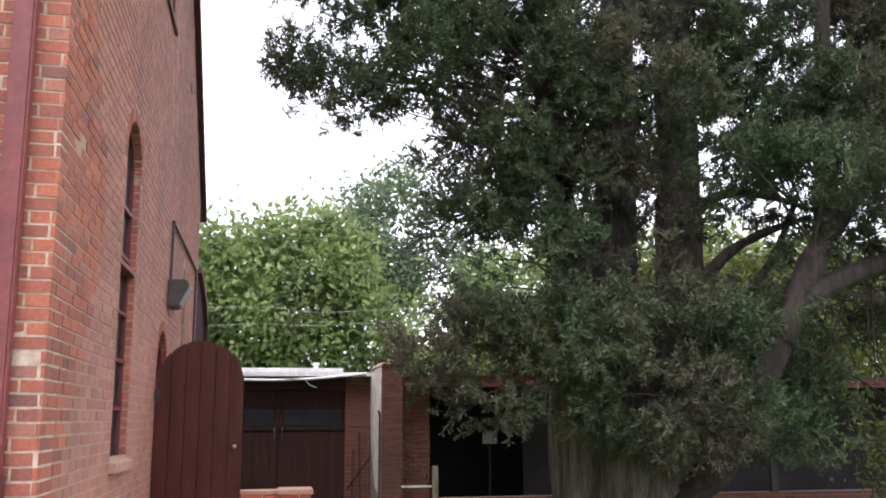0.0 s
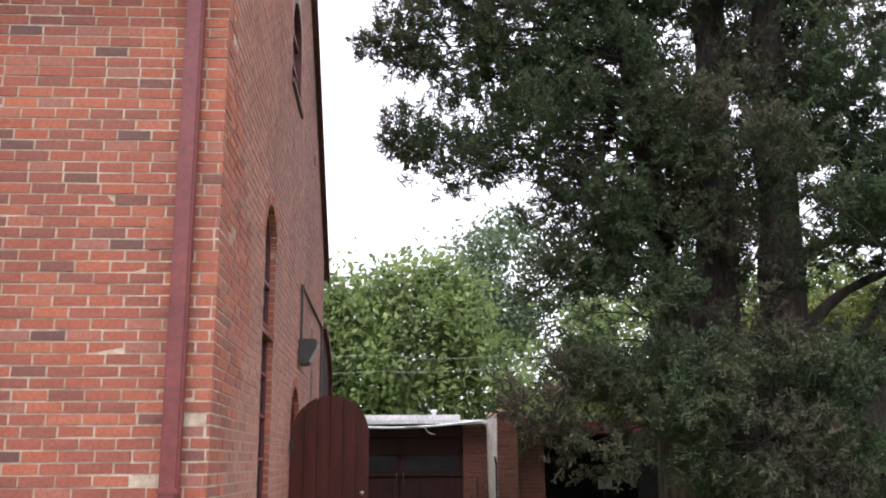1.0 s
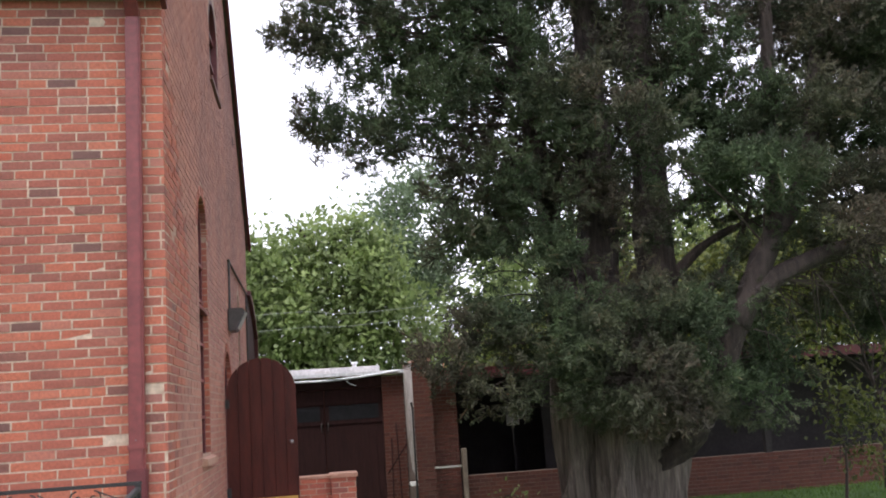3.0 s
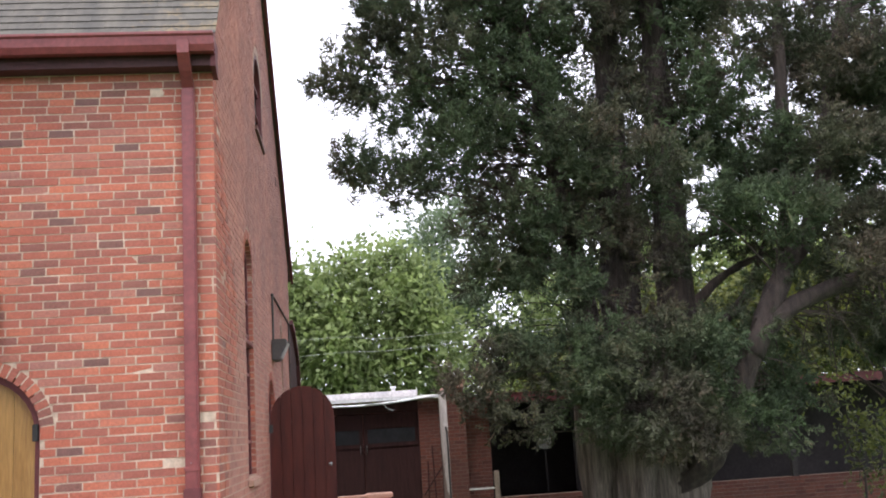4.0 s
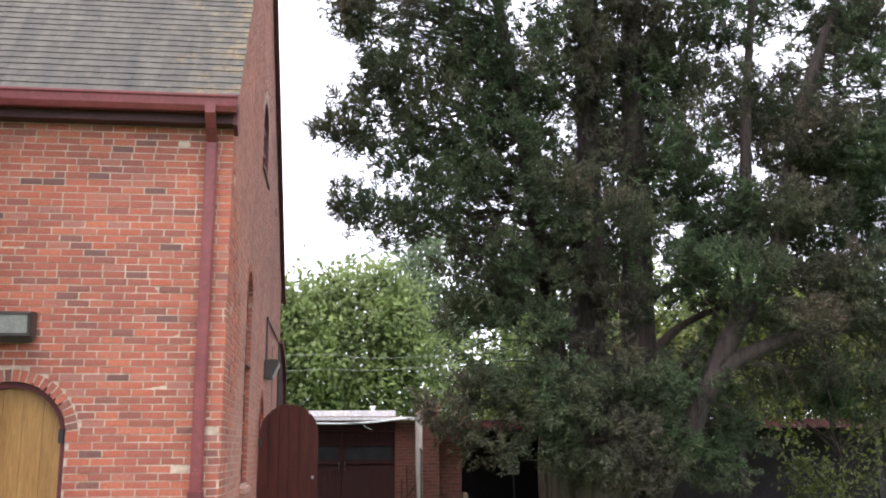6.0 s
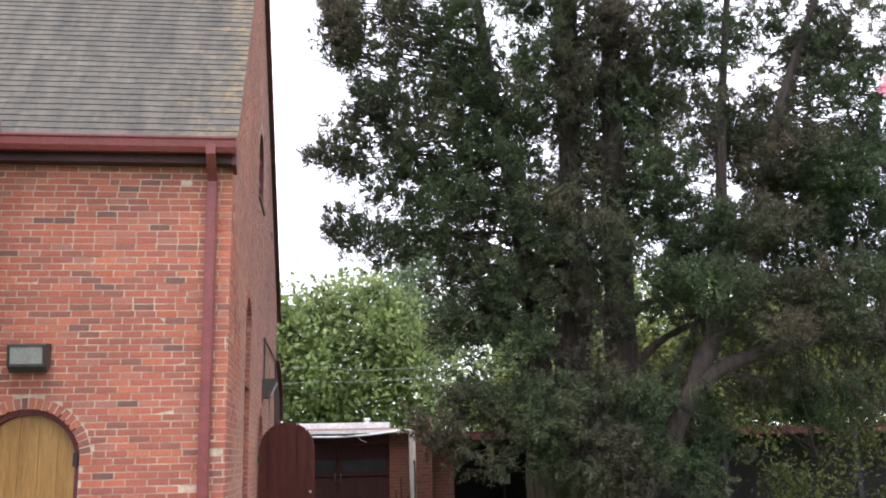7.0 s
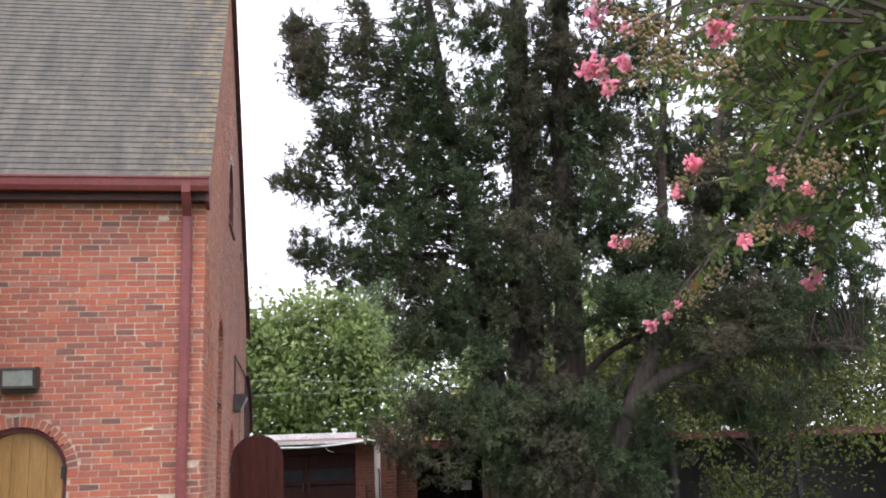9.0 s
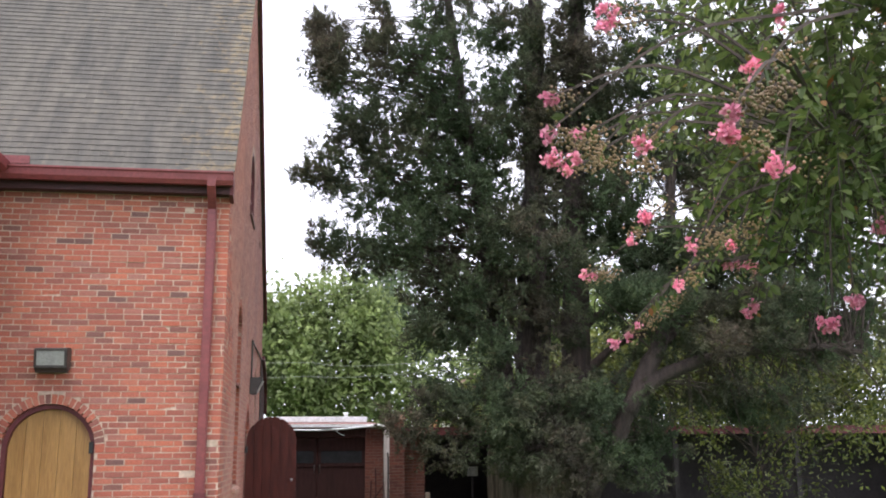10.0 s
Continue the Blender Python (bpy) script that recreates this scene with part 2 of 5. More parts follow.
def boxes(*rows, bevel=0.0):
    bm = bmesh.new()
    for r in rows:
        box(bm, *r)
    if bevel:
        bmesh.ops.bevel(bm, geom=bm.edges[:], offset=bevel, segments=2, affect="EDGES")
    return bm


def prism(bm, outline, axis, a, b):
    """Extrudes an outline of (u, w) along an axis from a to b. x: (y, z); y: (x, z); z: (x, y)."""
    def place(u, w, d):
        return {"x": (d, u, w), "y": (u, d, w), "z": (u, w, d)}[axis]
    r1 = [bm.verts.new(place(u, w, a)) for u, w in outline]
    r2 = [bm.verts.new(place(u, w, b)) for u, w in outline]
    n = len(outline)
    bm.faces.new(r1)
    bm.faces.new(r2[::-1])
    for i in range(n):
        bm.faces.new((r1[i], r1[(i + 1) % n], r2[(i + 1) % n], r2[i]))


def tube(bm, points, radii, sides=8, wobble=0.0, rng=random):
    pts = [Vector(p) for p in points]
    rings, side = [], None
    for i, p in enumerate(pts):
        d = (pts[min(i + 1, len(pts) - 1)] - pts[max(i - 1, 0)]).normalized()
        if side is None:
            side = d.orthogonal().normalized()
        side = (side - d * side.dot(d)).normalized()
        up = d.cross(side)
        r = radii[i] if hasattr(radii, "__len__") else radii
        ring = []
        for k in range(sides):
            a = 2 * math.pi * k / sides
            rr = r * (1 + wobble * (rng.random() - 0.5))
            ring.append(bm.verts.new(p + side * (rr * math.cos(a)) + up * (rr * math.sin(a))))
        rings.append(ring)
    for a, b in zip(rings, rings[1:]):
        for k in range(sides):
            bm.faces.new((a[k], a[(k + 1) % sides], b[(k + 1) % sides], b[k]))
    bm.faces.new(rings[0][::-1])
    bm.faces.new(rings[-1])


def curve(points, n=8):
    """A smooth line through the points."""
    p = [Vector(q) for q in points]
    p = [p[0] * 2 - p[1], *p, p[-1] * 2 - p[-2]]
    out = []
    for i in range(1, len(p) - 2):
        a, b, c, d = p[i - 1 : i + 3]
        for k in range(n):
            t = k / n
            out.append(0.5 * (2 * b + (c - a) * t + (2 * a - 5 * b + 4 * c - d) * t * t + (3 * b - a - 3 * c + d) * t ** 3))
    out.append(p[-2])
    return out


def soup(name, verts, faces, mat, parent=None, label="", smooth=False):
    """A mesh from arrays of corners and of equal-sided faces."""
    verts, faces = np.asarray(verts, np.float32), np.asarray(faces, np.int32)
    me = bpy.data.meshes.new(name)
    me.vertices.add(len(verts))
    me.vertices.foreach_set("co", verts.ravel())
    k = faces.shape[1]
    me.loops.add(faces.size)
    me.loops.foreach_set("vertex_index", faces.ravel())
    me.polygons.add(len(faces))
    me.polygons.foreach_set("loop_start", np.arange(0, faces.size, k, dtype=np.int32))
    me.update(calc_edges=True)
    me.polygons.foreach_set("use_smooth", np.full(len(faces), smooth))
    return link(name, me, mat, parent, label)


def ground_z(x, y):
    """The plot falls gently away behind the chapel."""
    if y < 0:
        return -0.012 * y
    return -0.05 * min(y, 11.5)


# ---- ground ----
def build_ground():
    xs = sorted(set([-1500, -400, -120, -50, *range(-24, 33, 2), 50, 120, 400, 1500]))
    ys = sorted(set([-1500, -400, -120, -50, *range(-24, 24, 2), 11.5, 30, 50, 120, 400, 1500]))
    bm = bmesh.new()
    grid = [[bm.verts.new((x, y, min(0.3, ground_z(x, y)) + 0.03 * noise.noise((x * 0.3, y * 0.3, 0)))) for x in xs] for y in ys]
    for a, b in zip(grid, grid[1:]):
        for i in range(len(xs) - 1):
            bm.faces.new((a[i], a[i + 1], b[i + 1], b[i]))
    g = part("ground", bm, GRASS, None, smooth=True)
    tagged(g, "short green lawn sloping gently away", "ground", kind="structure")


build_ground()

# ---- chapel: walls, roof ----
C, L, JOINT = 0.0677, 0.2032, 0.012
WEST, DEPTH, RIDGE_Y, RIDGE_Z, EAVE_Z, BACK_Z = -2.76, 8.85, 2.95, 9.45, 4.66, 4.45
DOOR = dict(c=-1.86, r=0.5, spring=1.665, bottom=0.12)
WIN = dict(c=2.42, r=0.375, spring=3.28, bottom=1.17)
SIDE_DOOR = dict(c=4.87, r=0.43, spring=1.86, bottom=0.3)
SLIT = dict(c=6.87, r=0.14, spring=3.1, bottom=1.5)
GABLE_WIN = dict(c=4.08, r=0.5, spring=5.95, bottom=5.36)


def top_of(o, u):
    """Height of an opening's arch at u, or None beside it."""
    d = u - o["c"]
    return o["spring"] + math.sqrt(max(o["r"] ** 2 - d * d, 0)) if abs(d) < o["r"] else None


def wall_core(openings, u0, u1, top, steps):
    """Upright strips of a wall with arched openings: rows of (ua, ub, za, zb)."""
    cuts = {u0, u1}
    for o in openings:
        cuts |= {o["c"] + o["r"] * math.cos(math.pi * k / 14) for k in range(15)}
    cuts |= {u0 + (u1 - u0) * k / steps for k in range(steps)}
    cuts = sorted(cuts)
    for a, b in zip(cuts, cuts[1:]):
        m, low = (a + b) / 2, -0.8
        inner = {id(o): (a if abs(a - o["c"]) < abs(b - o["c"]) else b) for o in openings}
        for o in sorted(openings, key=lambda q: q["bottom"]):
            t = top_of(o, m)
            if t is not None:
                yield a, b, low, o["bottom"]
                low = top_of(o, inner[id(o)])
        yield a, b, low, top(m)


def gable_top(y):
    return min(EAVE_Z + 0.2 + (RIDGE_Z - EAVE_Z - 0.2) * (y + 0.05) / (RIDGE_Y + 0.05), RIDGE_Z - (RIDGE_Z - BACK_Z) * (y - RIDGE_Y) / (DEPTH + 0.25 - RIDGE_Y)) - 0.06


bm = bmesh.new()
for a, b, z0, z1 in wall_core((DOOR,), WEST, 0.0 - 0.004, lambda u: EAVE_Z + 0.1, 6):
    box(bm, a, b, 0.004, 0.3, z0, z1)
wall_front = part("wall_front", bm, MORTAR)
tagged(wall_front, "red brick chapel front wall with pale mortar joints", "wall", kind="structure")
bm = bmesh.new()
for a, b, z0, z1 in wall_core((WIN, SIDE_DOOR, SLIT, GABLE_WIN), 0.305, DEPTH, gable_top, 40):
    box(bm, -0.3, -0.004, a, b, z0, z1)
box(bm, -0.3, -0.004, 0.301, 0.304, -0.8, EAVE_Z)
wall_side = part("wall_side", bm, SIDE_MORTAR)
tagged(wall_side, "tall red brick gable wall with arched openings", "wall", kind="structure")
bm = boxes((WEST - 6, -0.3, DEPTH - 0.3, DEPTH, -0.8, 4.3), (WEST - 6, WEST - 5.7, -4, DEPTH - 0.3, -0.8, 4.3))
tagged(part("wall_back", bm, DIM_BRICKS), "plain brick back walls closing the chapel", "wall", kind="structure")
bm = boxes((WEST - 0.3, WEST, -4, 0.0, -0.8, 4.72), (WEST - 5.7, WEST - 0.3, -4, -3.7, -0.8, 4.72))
tagged(part("wall_wing", bm, DIM_BRICKS), "red brick wall of the projecting wing", "wall", kind="structure")

# bricks
DARK_AT = [(-1.233, 4.08), (-0.615, 3.4), (-1.125, 3.32), (-1.86, 4.01), (-1.74, 4.0), (-1.033, 4.366), (-0.627, 3.94), (-0.564, 2.72), (-0.93, 2.23), (-1.12, 1.55), (-2.25, 3.7)]
PALE_AT = [(-1.4, 3.95), (-1.21, 3.41), (-0.56, 3.08), (-1.3, 1.69), (-1.17, 3.46)]


def laid_courses(u0, u1, z0, z1, rng, openings, top, ring=0.12, corner=True):
    """Runs of bricks (ua, ub, za, zb) in running bond, kept clear of the openings and their arches."""
    k = math.floor(z0 / C)
    while k * C < z1:
        za, zb = k * C + JOINT / 2, (k + 1) * C - JOINT / 2
        zm = (za + zb) / 2
        u = u0
        first = (L if k % 2 else L / 2) + rng.uniform(-0.018, 0.018)
        while u < u1 - 0.02:
            w = first if first else L
            first = None
            if rng.random() < 0.025:
                w = L / 2
            ua, ub = u + JOINT / 2 * (u > u0), min(u + w, u1) - JOINT / 2
            u += w
            keep = True
            for o in openings:
                if zm < o["bottom"] - 0.06:
                    continue
                if zm <= o["spring"]:
                    half = o["r"] if zm > o["bottom"] else 0
                elif zm < o["spring"] + o["r"] + ring:
                    half = math.sqrt((o["r"] + ring) ** 2 - (zm - o["spring"]) ** 2)
                else:
                    half = 0
                a, b = o["c"] - half, o["c"] + half
                if half and ub > a and ua < b:
                    if ua < a and ub > b:
                        keep = False
                    elif ua < a:
                        ub = a - 0.004
                    elif ub > b:
                        ua = b + 0.004
                    else:
                        keep = False
            if keep and ub - ua > 0.025 and zb < top((ua + ub) / 2) - 0.02:
                yield ua, ub, za, zb
        k += 1


def brick_mesh(w, h, d, rng, axis):
    """A brick round its face's centre, slightly uneven, its face at 0 and its body behind it."""
    j = lambda: (rng.random() - 0.5) * 0.004
    bm = bmesh.new()
    if axis == "y":
        v = box(bm, -w / 2, w / 2, 0, d, -h / 2, h / 2)
    else:
        v = box(bm, -d, 0, -w / 2, w / 2, -h / 2, h / 2)
    for q in v:
        q.co += Vector((j(), j() * 0.6, j())) if axis == "y" else Vector((j() * 0.6, j(), j()))
    me = bpy.data.meshes.new("brick")
    bmesh.ops.recalc_face_normals(bm, faces=bm.faces)
    bm.to_mesh(me)
    bm.free()
    return me


def brick_soup(rows, axis, rng, d=0.02, uneven=1.0):
    """One joined mesh of bricks from rows of (ua, ub, za, zb)."""
    n = len(rows)
    r = np.array(rows)
    ua, ub, za, zb = r.T
    f = np.array([rng.gauss(0, 0.0016 * uneven) for _ in rows])
    if axis == "y":
        corner = [(ua, f, za), (ub, f, za), (ub, f + d, za), (ua, f + d, za), (ua, f, zb), (ub, f, zb), (ub, f + d, zb), (ua, f + d, zb)]
    else:
        corner = [(f - d, ua, za), (f, ua, za), (f, ub, za), (f - d, ub, za), (f - d, ua, zb), (f, ua, zb), (f, ub, zb), (f - d, ub, zb)]
    v = np.stack([np.stack(c, -1) for c in corner], 1)
    v += np.array([[[rng.uniform(-0.002, 0.002) * uneven for _ in range(3)] for _ in range(8)] for _ in rows])
    faces = (np.arange(n)[:, None, None] * 8 + np.array(BOX_FACES)[None]).reshape(-1, 4)
    return v.reshape(-1, 3), faces


def voussoirs(o, axis, ring, parent, mat, face, rng):
    """The arch of bricks on edge round an opening."""
    n = max(7, round(math.pi * (o["r"] + ring / 2) / 0.068))
    for k in range(n):
        a0, a1 = math.pi * k / n + 0.012, math.pi * (k + 1) / n - 0.012
        r0, r1 = o["r"] + 0.003, o["r"] + ring - 0.008
        q = [(o["c"] + r * math.cos(a), o["spring"] + r * math.sin(a)) for r, a in ((r0, a0), (r1, a0), (r1, a1), (r0, a1))]
        p = face + rng.uniform(-0.002, 0.003)
        b2 = bmesh.new()
        prism(b2, q, axis, p, p + (0.1 if axis == "y" else -0.1))
        part("arch_brick", b2, mat, parent)


# ---- roof ----
E0 = Vector((0, -0.24, EAVE_Z + 0.195))
E1 = Vector((0, RIDGE_Y, RIDGE_Z))
SLOPE = (E1 - E0).length
UP = (E1 - E0).normalized()
OUT = Vector((0, -UP.z, UP.y))
bm = bmesh.new()
q = E0 - OUT * 0.03
r = E1 - OUT * 0.03
prism(bm, [(q.y, q.z), (r.y, r.z), (r.y, r.z - 0.12), (q.y + 0.1, q.z - 0.02)], "x", WEST - 6, 0.03)
roof = part("roof", bm, MAROON_DULL)
tagged(roof, "steep grey slate roof with yellow lichen at the verge", "roof", kind="structure")
bm = bmesh.new()
prism(bm, [(RIDGE_Y, RIDGE_Z + 0.03), (DEPTH + 0.3, BACK_Z - 0.02), (DEPTH + 0.3, BACK_Z - 0.16), (RIDGE_Y, RIDGE_Z - 0.14)], "x", WEST - 6, 0.035)
tagged(part("roof_back", bm, SLATES), "rear roof slope with a dark verge board", "roof", kind="structure")
bm = bmesh.new()
prism(bm, [(RIDGE_Y, RIDGE_Z - 0.02), (DEPTH + 0.28, BACK_Z - 0.06), (DEPTH + 0.28, BACK_Z - 0.2), (RIDGE_Y, RIDGE_Z - 0.17)], "x", 0.036, 0.075)
tagged(part("trim_verge", bm, MAROON_DULL), "thin dark maroon verge board on the gable", "trim", kind="structure")
bm = bmesh.new()
prism(bm, [(-4, 4.86), (-4, 4.6), (-0.3, 4.6), (-0.3, 4.86)], "x", WEST - 0.3, WEST + 0.18)
tagged(part("trim_wing_eave", bm, MAROON_DULL), "maroon boxed eave of the projecting wing", "trim", kind="structure")
bm = bmesh.new()
prism(bm, [(WEST + 0.2, 4.93), (WEST - 3.0, 5.6), (WEST - 3.0, 5.5), (WEST + 0.2, 4.86)], "y", -4.2, -0.3)
tagged(part("roof_wing", bm, SLATES), "grey slate roof of the projecting wing", "roof", kind="structure")

# ---- gutters and downpipe ----
gutter = thing("gutter", 0, -0.2, 4.665, "maroon painted metal gutter with boxed eave beneath", "gutter")
bm = bmesh.new()
prism(bm, [(-0.315, 4.870), (-0.315, 4.850), (-0.3, 4.835), (-0.29, 4.765), (-0.265, 4.715), (-0.2, 4.715), (-0.2, 4.870), (-0.212, 4.870), (-0.212, 4.73), (-0.26, 4.73), (-0.28, 4.775), (-0.29, 4.845), (-0.3, 4.857), (-0.3, 4.870)], "x", WEST + 0.2, 0.045)
part("trough", bm, MAROON, gutter)
bm = bmesh.new()
prism(bm, [(-0.3, 4.855), (-0.29, 4.775), (-0.265, 4.745), (-0.2, 4.745), (-0.2, 4.855)], "x", 0.045, 0.052)
part("end_cap", bm, MAROON, gutter)
# fascia and soffit coloured as if shaded by the trough
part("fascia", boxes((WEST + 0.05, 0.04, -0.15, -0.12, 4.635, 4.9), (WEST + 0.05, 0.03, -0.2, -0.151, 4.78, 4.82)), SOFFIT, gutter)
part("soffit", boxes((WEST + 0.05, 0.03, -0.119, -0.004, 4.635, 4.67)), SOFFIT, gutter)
bm = bmesh.new()
prism(bm, [(-0.17, 4.62), (-0.004, 4.56), (-0.004, 4.86), (-0.17, 4.86)], "x", 0.004, 0.044)
part("return_board", bm, MAROON_DULL, gutter)
gutter.location.z -= 0.03
wing_gutter = thing("gutter", WEST + 0.2, -2.0, 4.8, "maroon gutter along the wing's eave", "gutter")
bm = bmesh.new()
prism(bm, [(WEST + 0.18, 4.78), (WEST + 0.26, 4.78), (WEST + 0.3, 4.82), (WEST + 0.31, 4.91), (WEST + 0.29, 4.91), (WEST + 0.27, 4.83), (WEST + 0.2, 4.8), (WEST + 0.18, 4.91)], "y", -4.1, -0.2)
part("trough", bm, MAROON, wing_gutter)
part("valley_flashing", boxes((WEST + 0.22, WEST + 0.52, -0.262, -0.25, 4.895, 4.99), (WEST + 0.26, WEST + 0.5, -0.25, -0.21, 4.975, 4.985)), MAROON, wing_gutter)
wing_gutter.location.z -= 0.03

downpipe = thing("downpipe", -0.2, -0.08, 0.1, "square maroon painted metal downpipe on brick wall", "downpipe")
bm = bmesh.new()
for a, b in zip(*(lambda s: (s, s[1:]))([(-0.305, 4.77), (-0.30, 4.66), (-0.2, 4.54), (-0.08, 4.44), (-0.075, 4.36)])):
    v1 = [bm.verts.new((x, y, z)) for x, y, z in ((-0.245, a[0], a[1]), (-0.15, a[0], a[1]), (-0.15, a[0] + 0.075, a[1]), (-0.245, a[0] + 0.075, a[1]))]
    v2 = [bm.verts.new((x, y, z)) for x, y, z in ((-0.245, b[0], b[1]), (-0.15, b[0], b[1]), (-0.15, b[0] + 0.075, b[1]), (-0.245, b[0] + 0.075, b[1]))]
    for k in range(4):
        bm.faces.new((v1[k], v1[(k + 1) % 4], v2[(k + 1) % 4], v2[k]))
bmesh.ops.remove_doubles(bm, verts=bm.verts[:], dist=0.0005)
part("elbow", bm, MAROON, downpipe)
bm = boxes((-0.25, -0.145, -0.095, -0.012, 1.18, 4.42))
bmesh.ops.bevel(bm, geom=[e for e in bm.edges if abs(e.verts[0].co.z - e.verts[1].co.z) > 1], offset=0.012, segments=2, affect="EDGES")
part("pipe", bm, MAROON, downpipe)
for z in (1.32,):
    part("strap", boxes((-0.256, -0.139, -0.1, -0.004, z, z + 0.03)), MAROON, downpipe)
    bm = bmesh.new()
    bmesh.ops.create_icosphere(bm, subdivisions=1, radius=0.006, matrix=Matrix.Translation((-0.2, -0.1, z + 0.06)))
    part("rivet", bm, STEEL, downpipe)
bm = boxes((-0.262, -0.133, -0.11, -0.004, 0.02, 1.19), bevel=0.008)
part("boot", bm, MAROON_DULL, downpipe, "cast-iron lower section in darker maroon")


# ---- arched oak door and its frame ----
def arch_outline(o, grow=0.0, bottom=None, n=16):
    r = o["r"] + grow
    z0 = o["bottom"] if bottom is None else bottom
    return [(o["c"] + r, z0), *[(o["c"] + r * math.cos(math.pi * k / n), o["spring"] + r * math.sin(math.pi * k / n)) for k in range(n + 1)], (o["c"] - r, z0)]


def arch_frame(o, axis, width, a, b, mat, parent, name="frame"):
    """A bent frame inside an arched opening."""
    outer, inner = arch_outline(o, -0.001), arch_outline(o, -width)
    bm = bmesh.new()
    for i in range(len(outer) - 1):
        prism(bm, [outer[i], outer[i + 1], inner[i + 1], inner[i]], axis, a, b)
    return part(name, bm, mat, parent)


def arch_boards(o, axis, a, b, boards, inset, mat, parent, gap=0.004, name="board"):
    """Upright boards cut to the arch, each one a piece."""
    r = o["r"] - inset
    for k in range(boards):
        u0 = o["c"] - r + 2 * r * k / boards + gap / 2
        u1 = o["c"] - r + 2 * r * (k + 1) / boards - gap / 2
        us = [u0 + (u1 - u0) * i / 4 for i in range(5)]
        top = [(u, o["spring"] + math.sqrt(max(r * r - (u - o["c"]) ** 2, 0))) for u in us]
        bm = bmesh.new()
        prism(bm, [(u0, o["bottom"]), *top, (u1, o["bottom"])], axis, a, b)
        part(name, bm, mat, parent)


door_1 = thing("door_1", DOOR["c"], 0.1, DOOR["bottom"], "closed arched golden oak plank door in maroon frame", "door", kind="structure")
arch_frame(DOOR, "y", 0.05, 0.05, 0.2, MAROON_DULL, door_1, "door_frame")
arch_boards(DOOR, "y", 0.11, 0.15, 5, 0.053, OAK, door_1)
bm = bmesh.new()
prism(bm, arch_outline(DOOR, -0.03), "y", 0.152, 0.17)
part("door_back", bm, BROWN_WOOD, door_1)
for z in (0.5, 1.62):
    part("hinge", boxes((DOOR["c"] + 0.43, DOOR["c"] + 0.475, 0.03, 0.108, z, z + 0.13), bevel=0.004), IRON, door_1, "black iron hinge")
bm = bmesh.new()
bmesh.ops.create_uvsphere(bm, u_segments=12, v_segments=8, radius=0.03, matrix=Matrix.Translation((DOOR["c"] - 0.36, 0.07, 1.05)))
part("door_knob", bm, BRASS, door_1, smooth=True)
part("door_sill", boxes((DOOR["c"] - 0.48, DOOR["c"] + 0.48, -0.04, 0.25, 0.06, 0.118), bevel=0.006), CONCRETE, door_1)

# ---- side window, slit window, gable window ----
def arched_window(name, o, label, bars, mull=True, face=-0.055):
    w = thing(name, -0.1, o["c"], o["bottom"], label, "window", kind="structure")
    arch_frame(o, "x", 0.05, -0.16, face, MAROON_DULL, w, "window_frame")
    bm = bmesh.new()
    prism(bm, arch_outline(o, -0.03), "x", -0.09, -0.08)
    part("pane", bm, GLASS, w)
    for z in bars:
        half = (o["r"] if z < o["spring"] else math.sqrt(max(o["r"] ** 2 - (z - o["spring"]) ** 2, 0.0004))) - 0.02
        part("bar", boxes((-0.079, -0.045, o["c"] - half, o["c"] + half, z, z + 0.028)), MAROON, w)
    if mull:
        part("mullion", boxes((-0.078, -0.06, o["c"] - 0.015, o["c"] + 0.015, o["bottom"], o["spring"] + o["r"] - 0.03)), MAROON, w)
    return w


window_1 = arched_window("window_1", WIN, "tall narrow arched window with maroon glazing bars", (1.5, 1.85, 2.2, 2.62, 2.98))
part("transom", boxes((-0.079, -0.005, WIN["c"] - 0.37, WIN["c"] + 0.37, 2.52, 2.56)), MAROON, window_1)
bm = bmesh.new()
prism(bm, [(-0.12, 1.175), (0.05, 1.135), (0.05, 1.075), (-0.12, 1.075)], "y", WIN["c"] - 0.42, WIN["c"] + 0.42)
part("window_sill", bm, PALE_BRICK, window_1, "sloping pale brick sill")
arched_window("window_2", SLIT, "narrow dark slit window in the gable wall", (2.2, 2.8), False)
window_3 = arched_window("window_3", GABLE_WIN, "small arched window high in the gable", (5.7, 6.05), True, -0.006)
bm = bmesh.new()
prism(bm, [(-0.12, 5.365), (0.03, 5.345), (0.03, 5.29), (-0.12, 5.29)], "y", GABLE_WIN["c"] - 0.53, GABLE_WIN["c"] + 0.53)
part("window_sill", bm, DARK_BRICK, window_3)

# ---- open side door ----
side_door = thing("door_2", 0.0, 4.38, 0.34, "open arched dark red plank door with brass kick plate", "door", kind="structure")
LEAF = dict(c=0.415, r=0.4, spring=1.76, bottom=0.345)
arch_boards(LEAF, "y", 4.36, 4.4, 6, 0.0, DARK_RED_WOOD, side_door, 0.008)
bm = bmesh.new()
prism(bm, arch_outline(LEAF, -0.02), "y", 4.38, 4.415)
part("backing", bm, DARK_RED_WOOD, side_door)
part("kick_plate", boxes((0.035, 0.795, 4.352, 4.3595, 0.36, 0.57)), BRASS, side_door, "scuffed brass kick plate")
bm = bmesh.new()
bmesh.ops.create_uvsphere(bm, u_segments=12, v_segments=8, radius=0.022, matrix=Matrix.Translation((0.745, 4.32, 1.18)))
bmesh.ops.create_cone(bm, cap_ends=True, segments=10, radius1=0.01, radius2=0.01, depth=0.06, matrix=Matrix.Translation((0.745, 4.345, 1.18)) @ Matrix.Rotation(math.pi / 2, 4, "X"))
part("door_knob", bm, STEEL, side_door, "small bright metal knob", smooth=True)
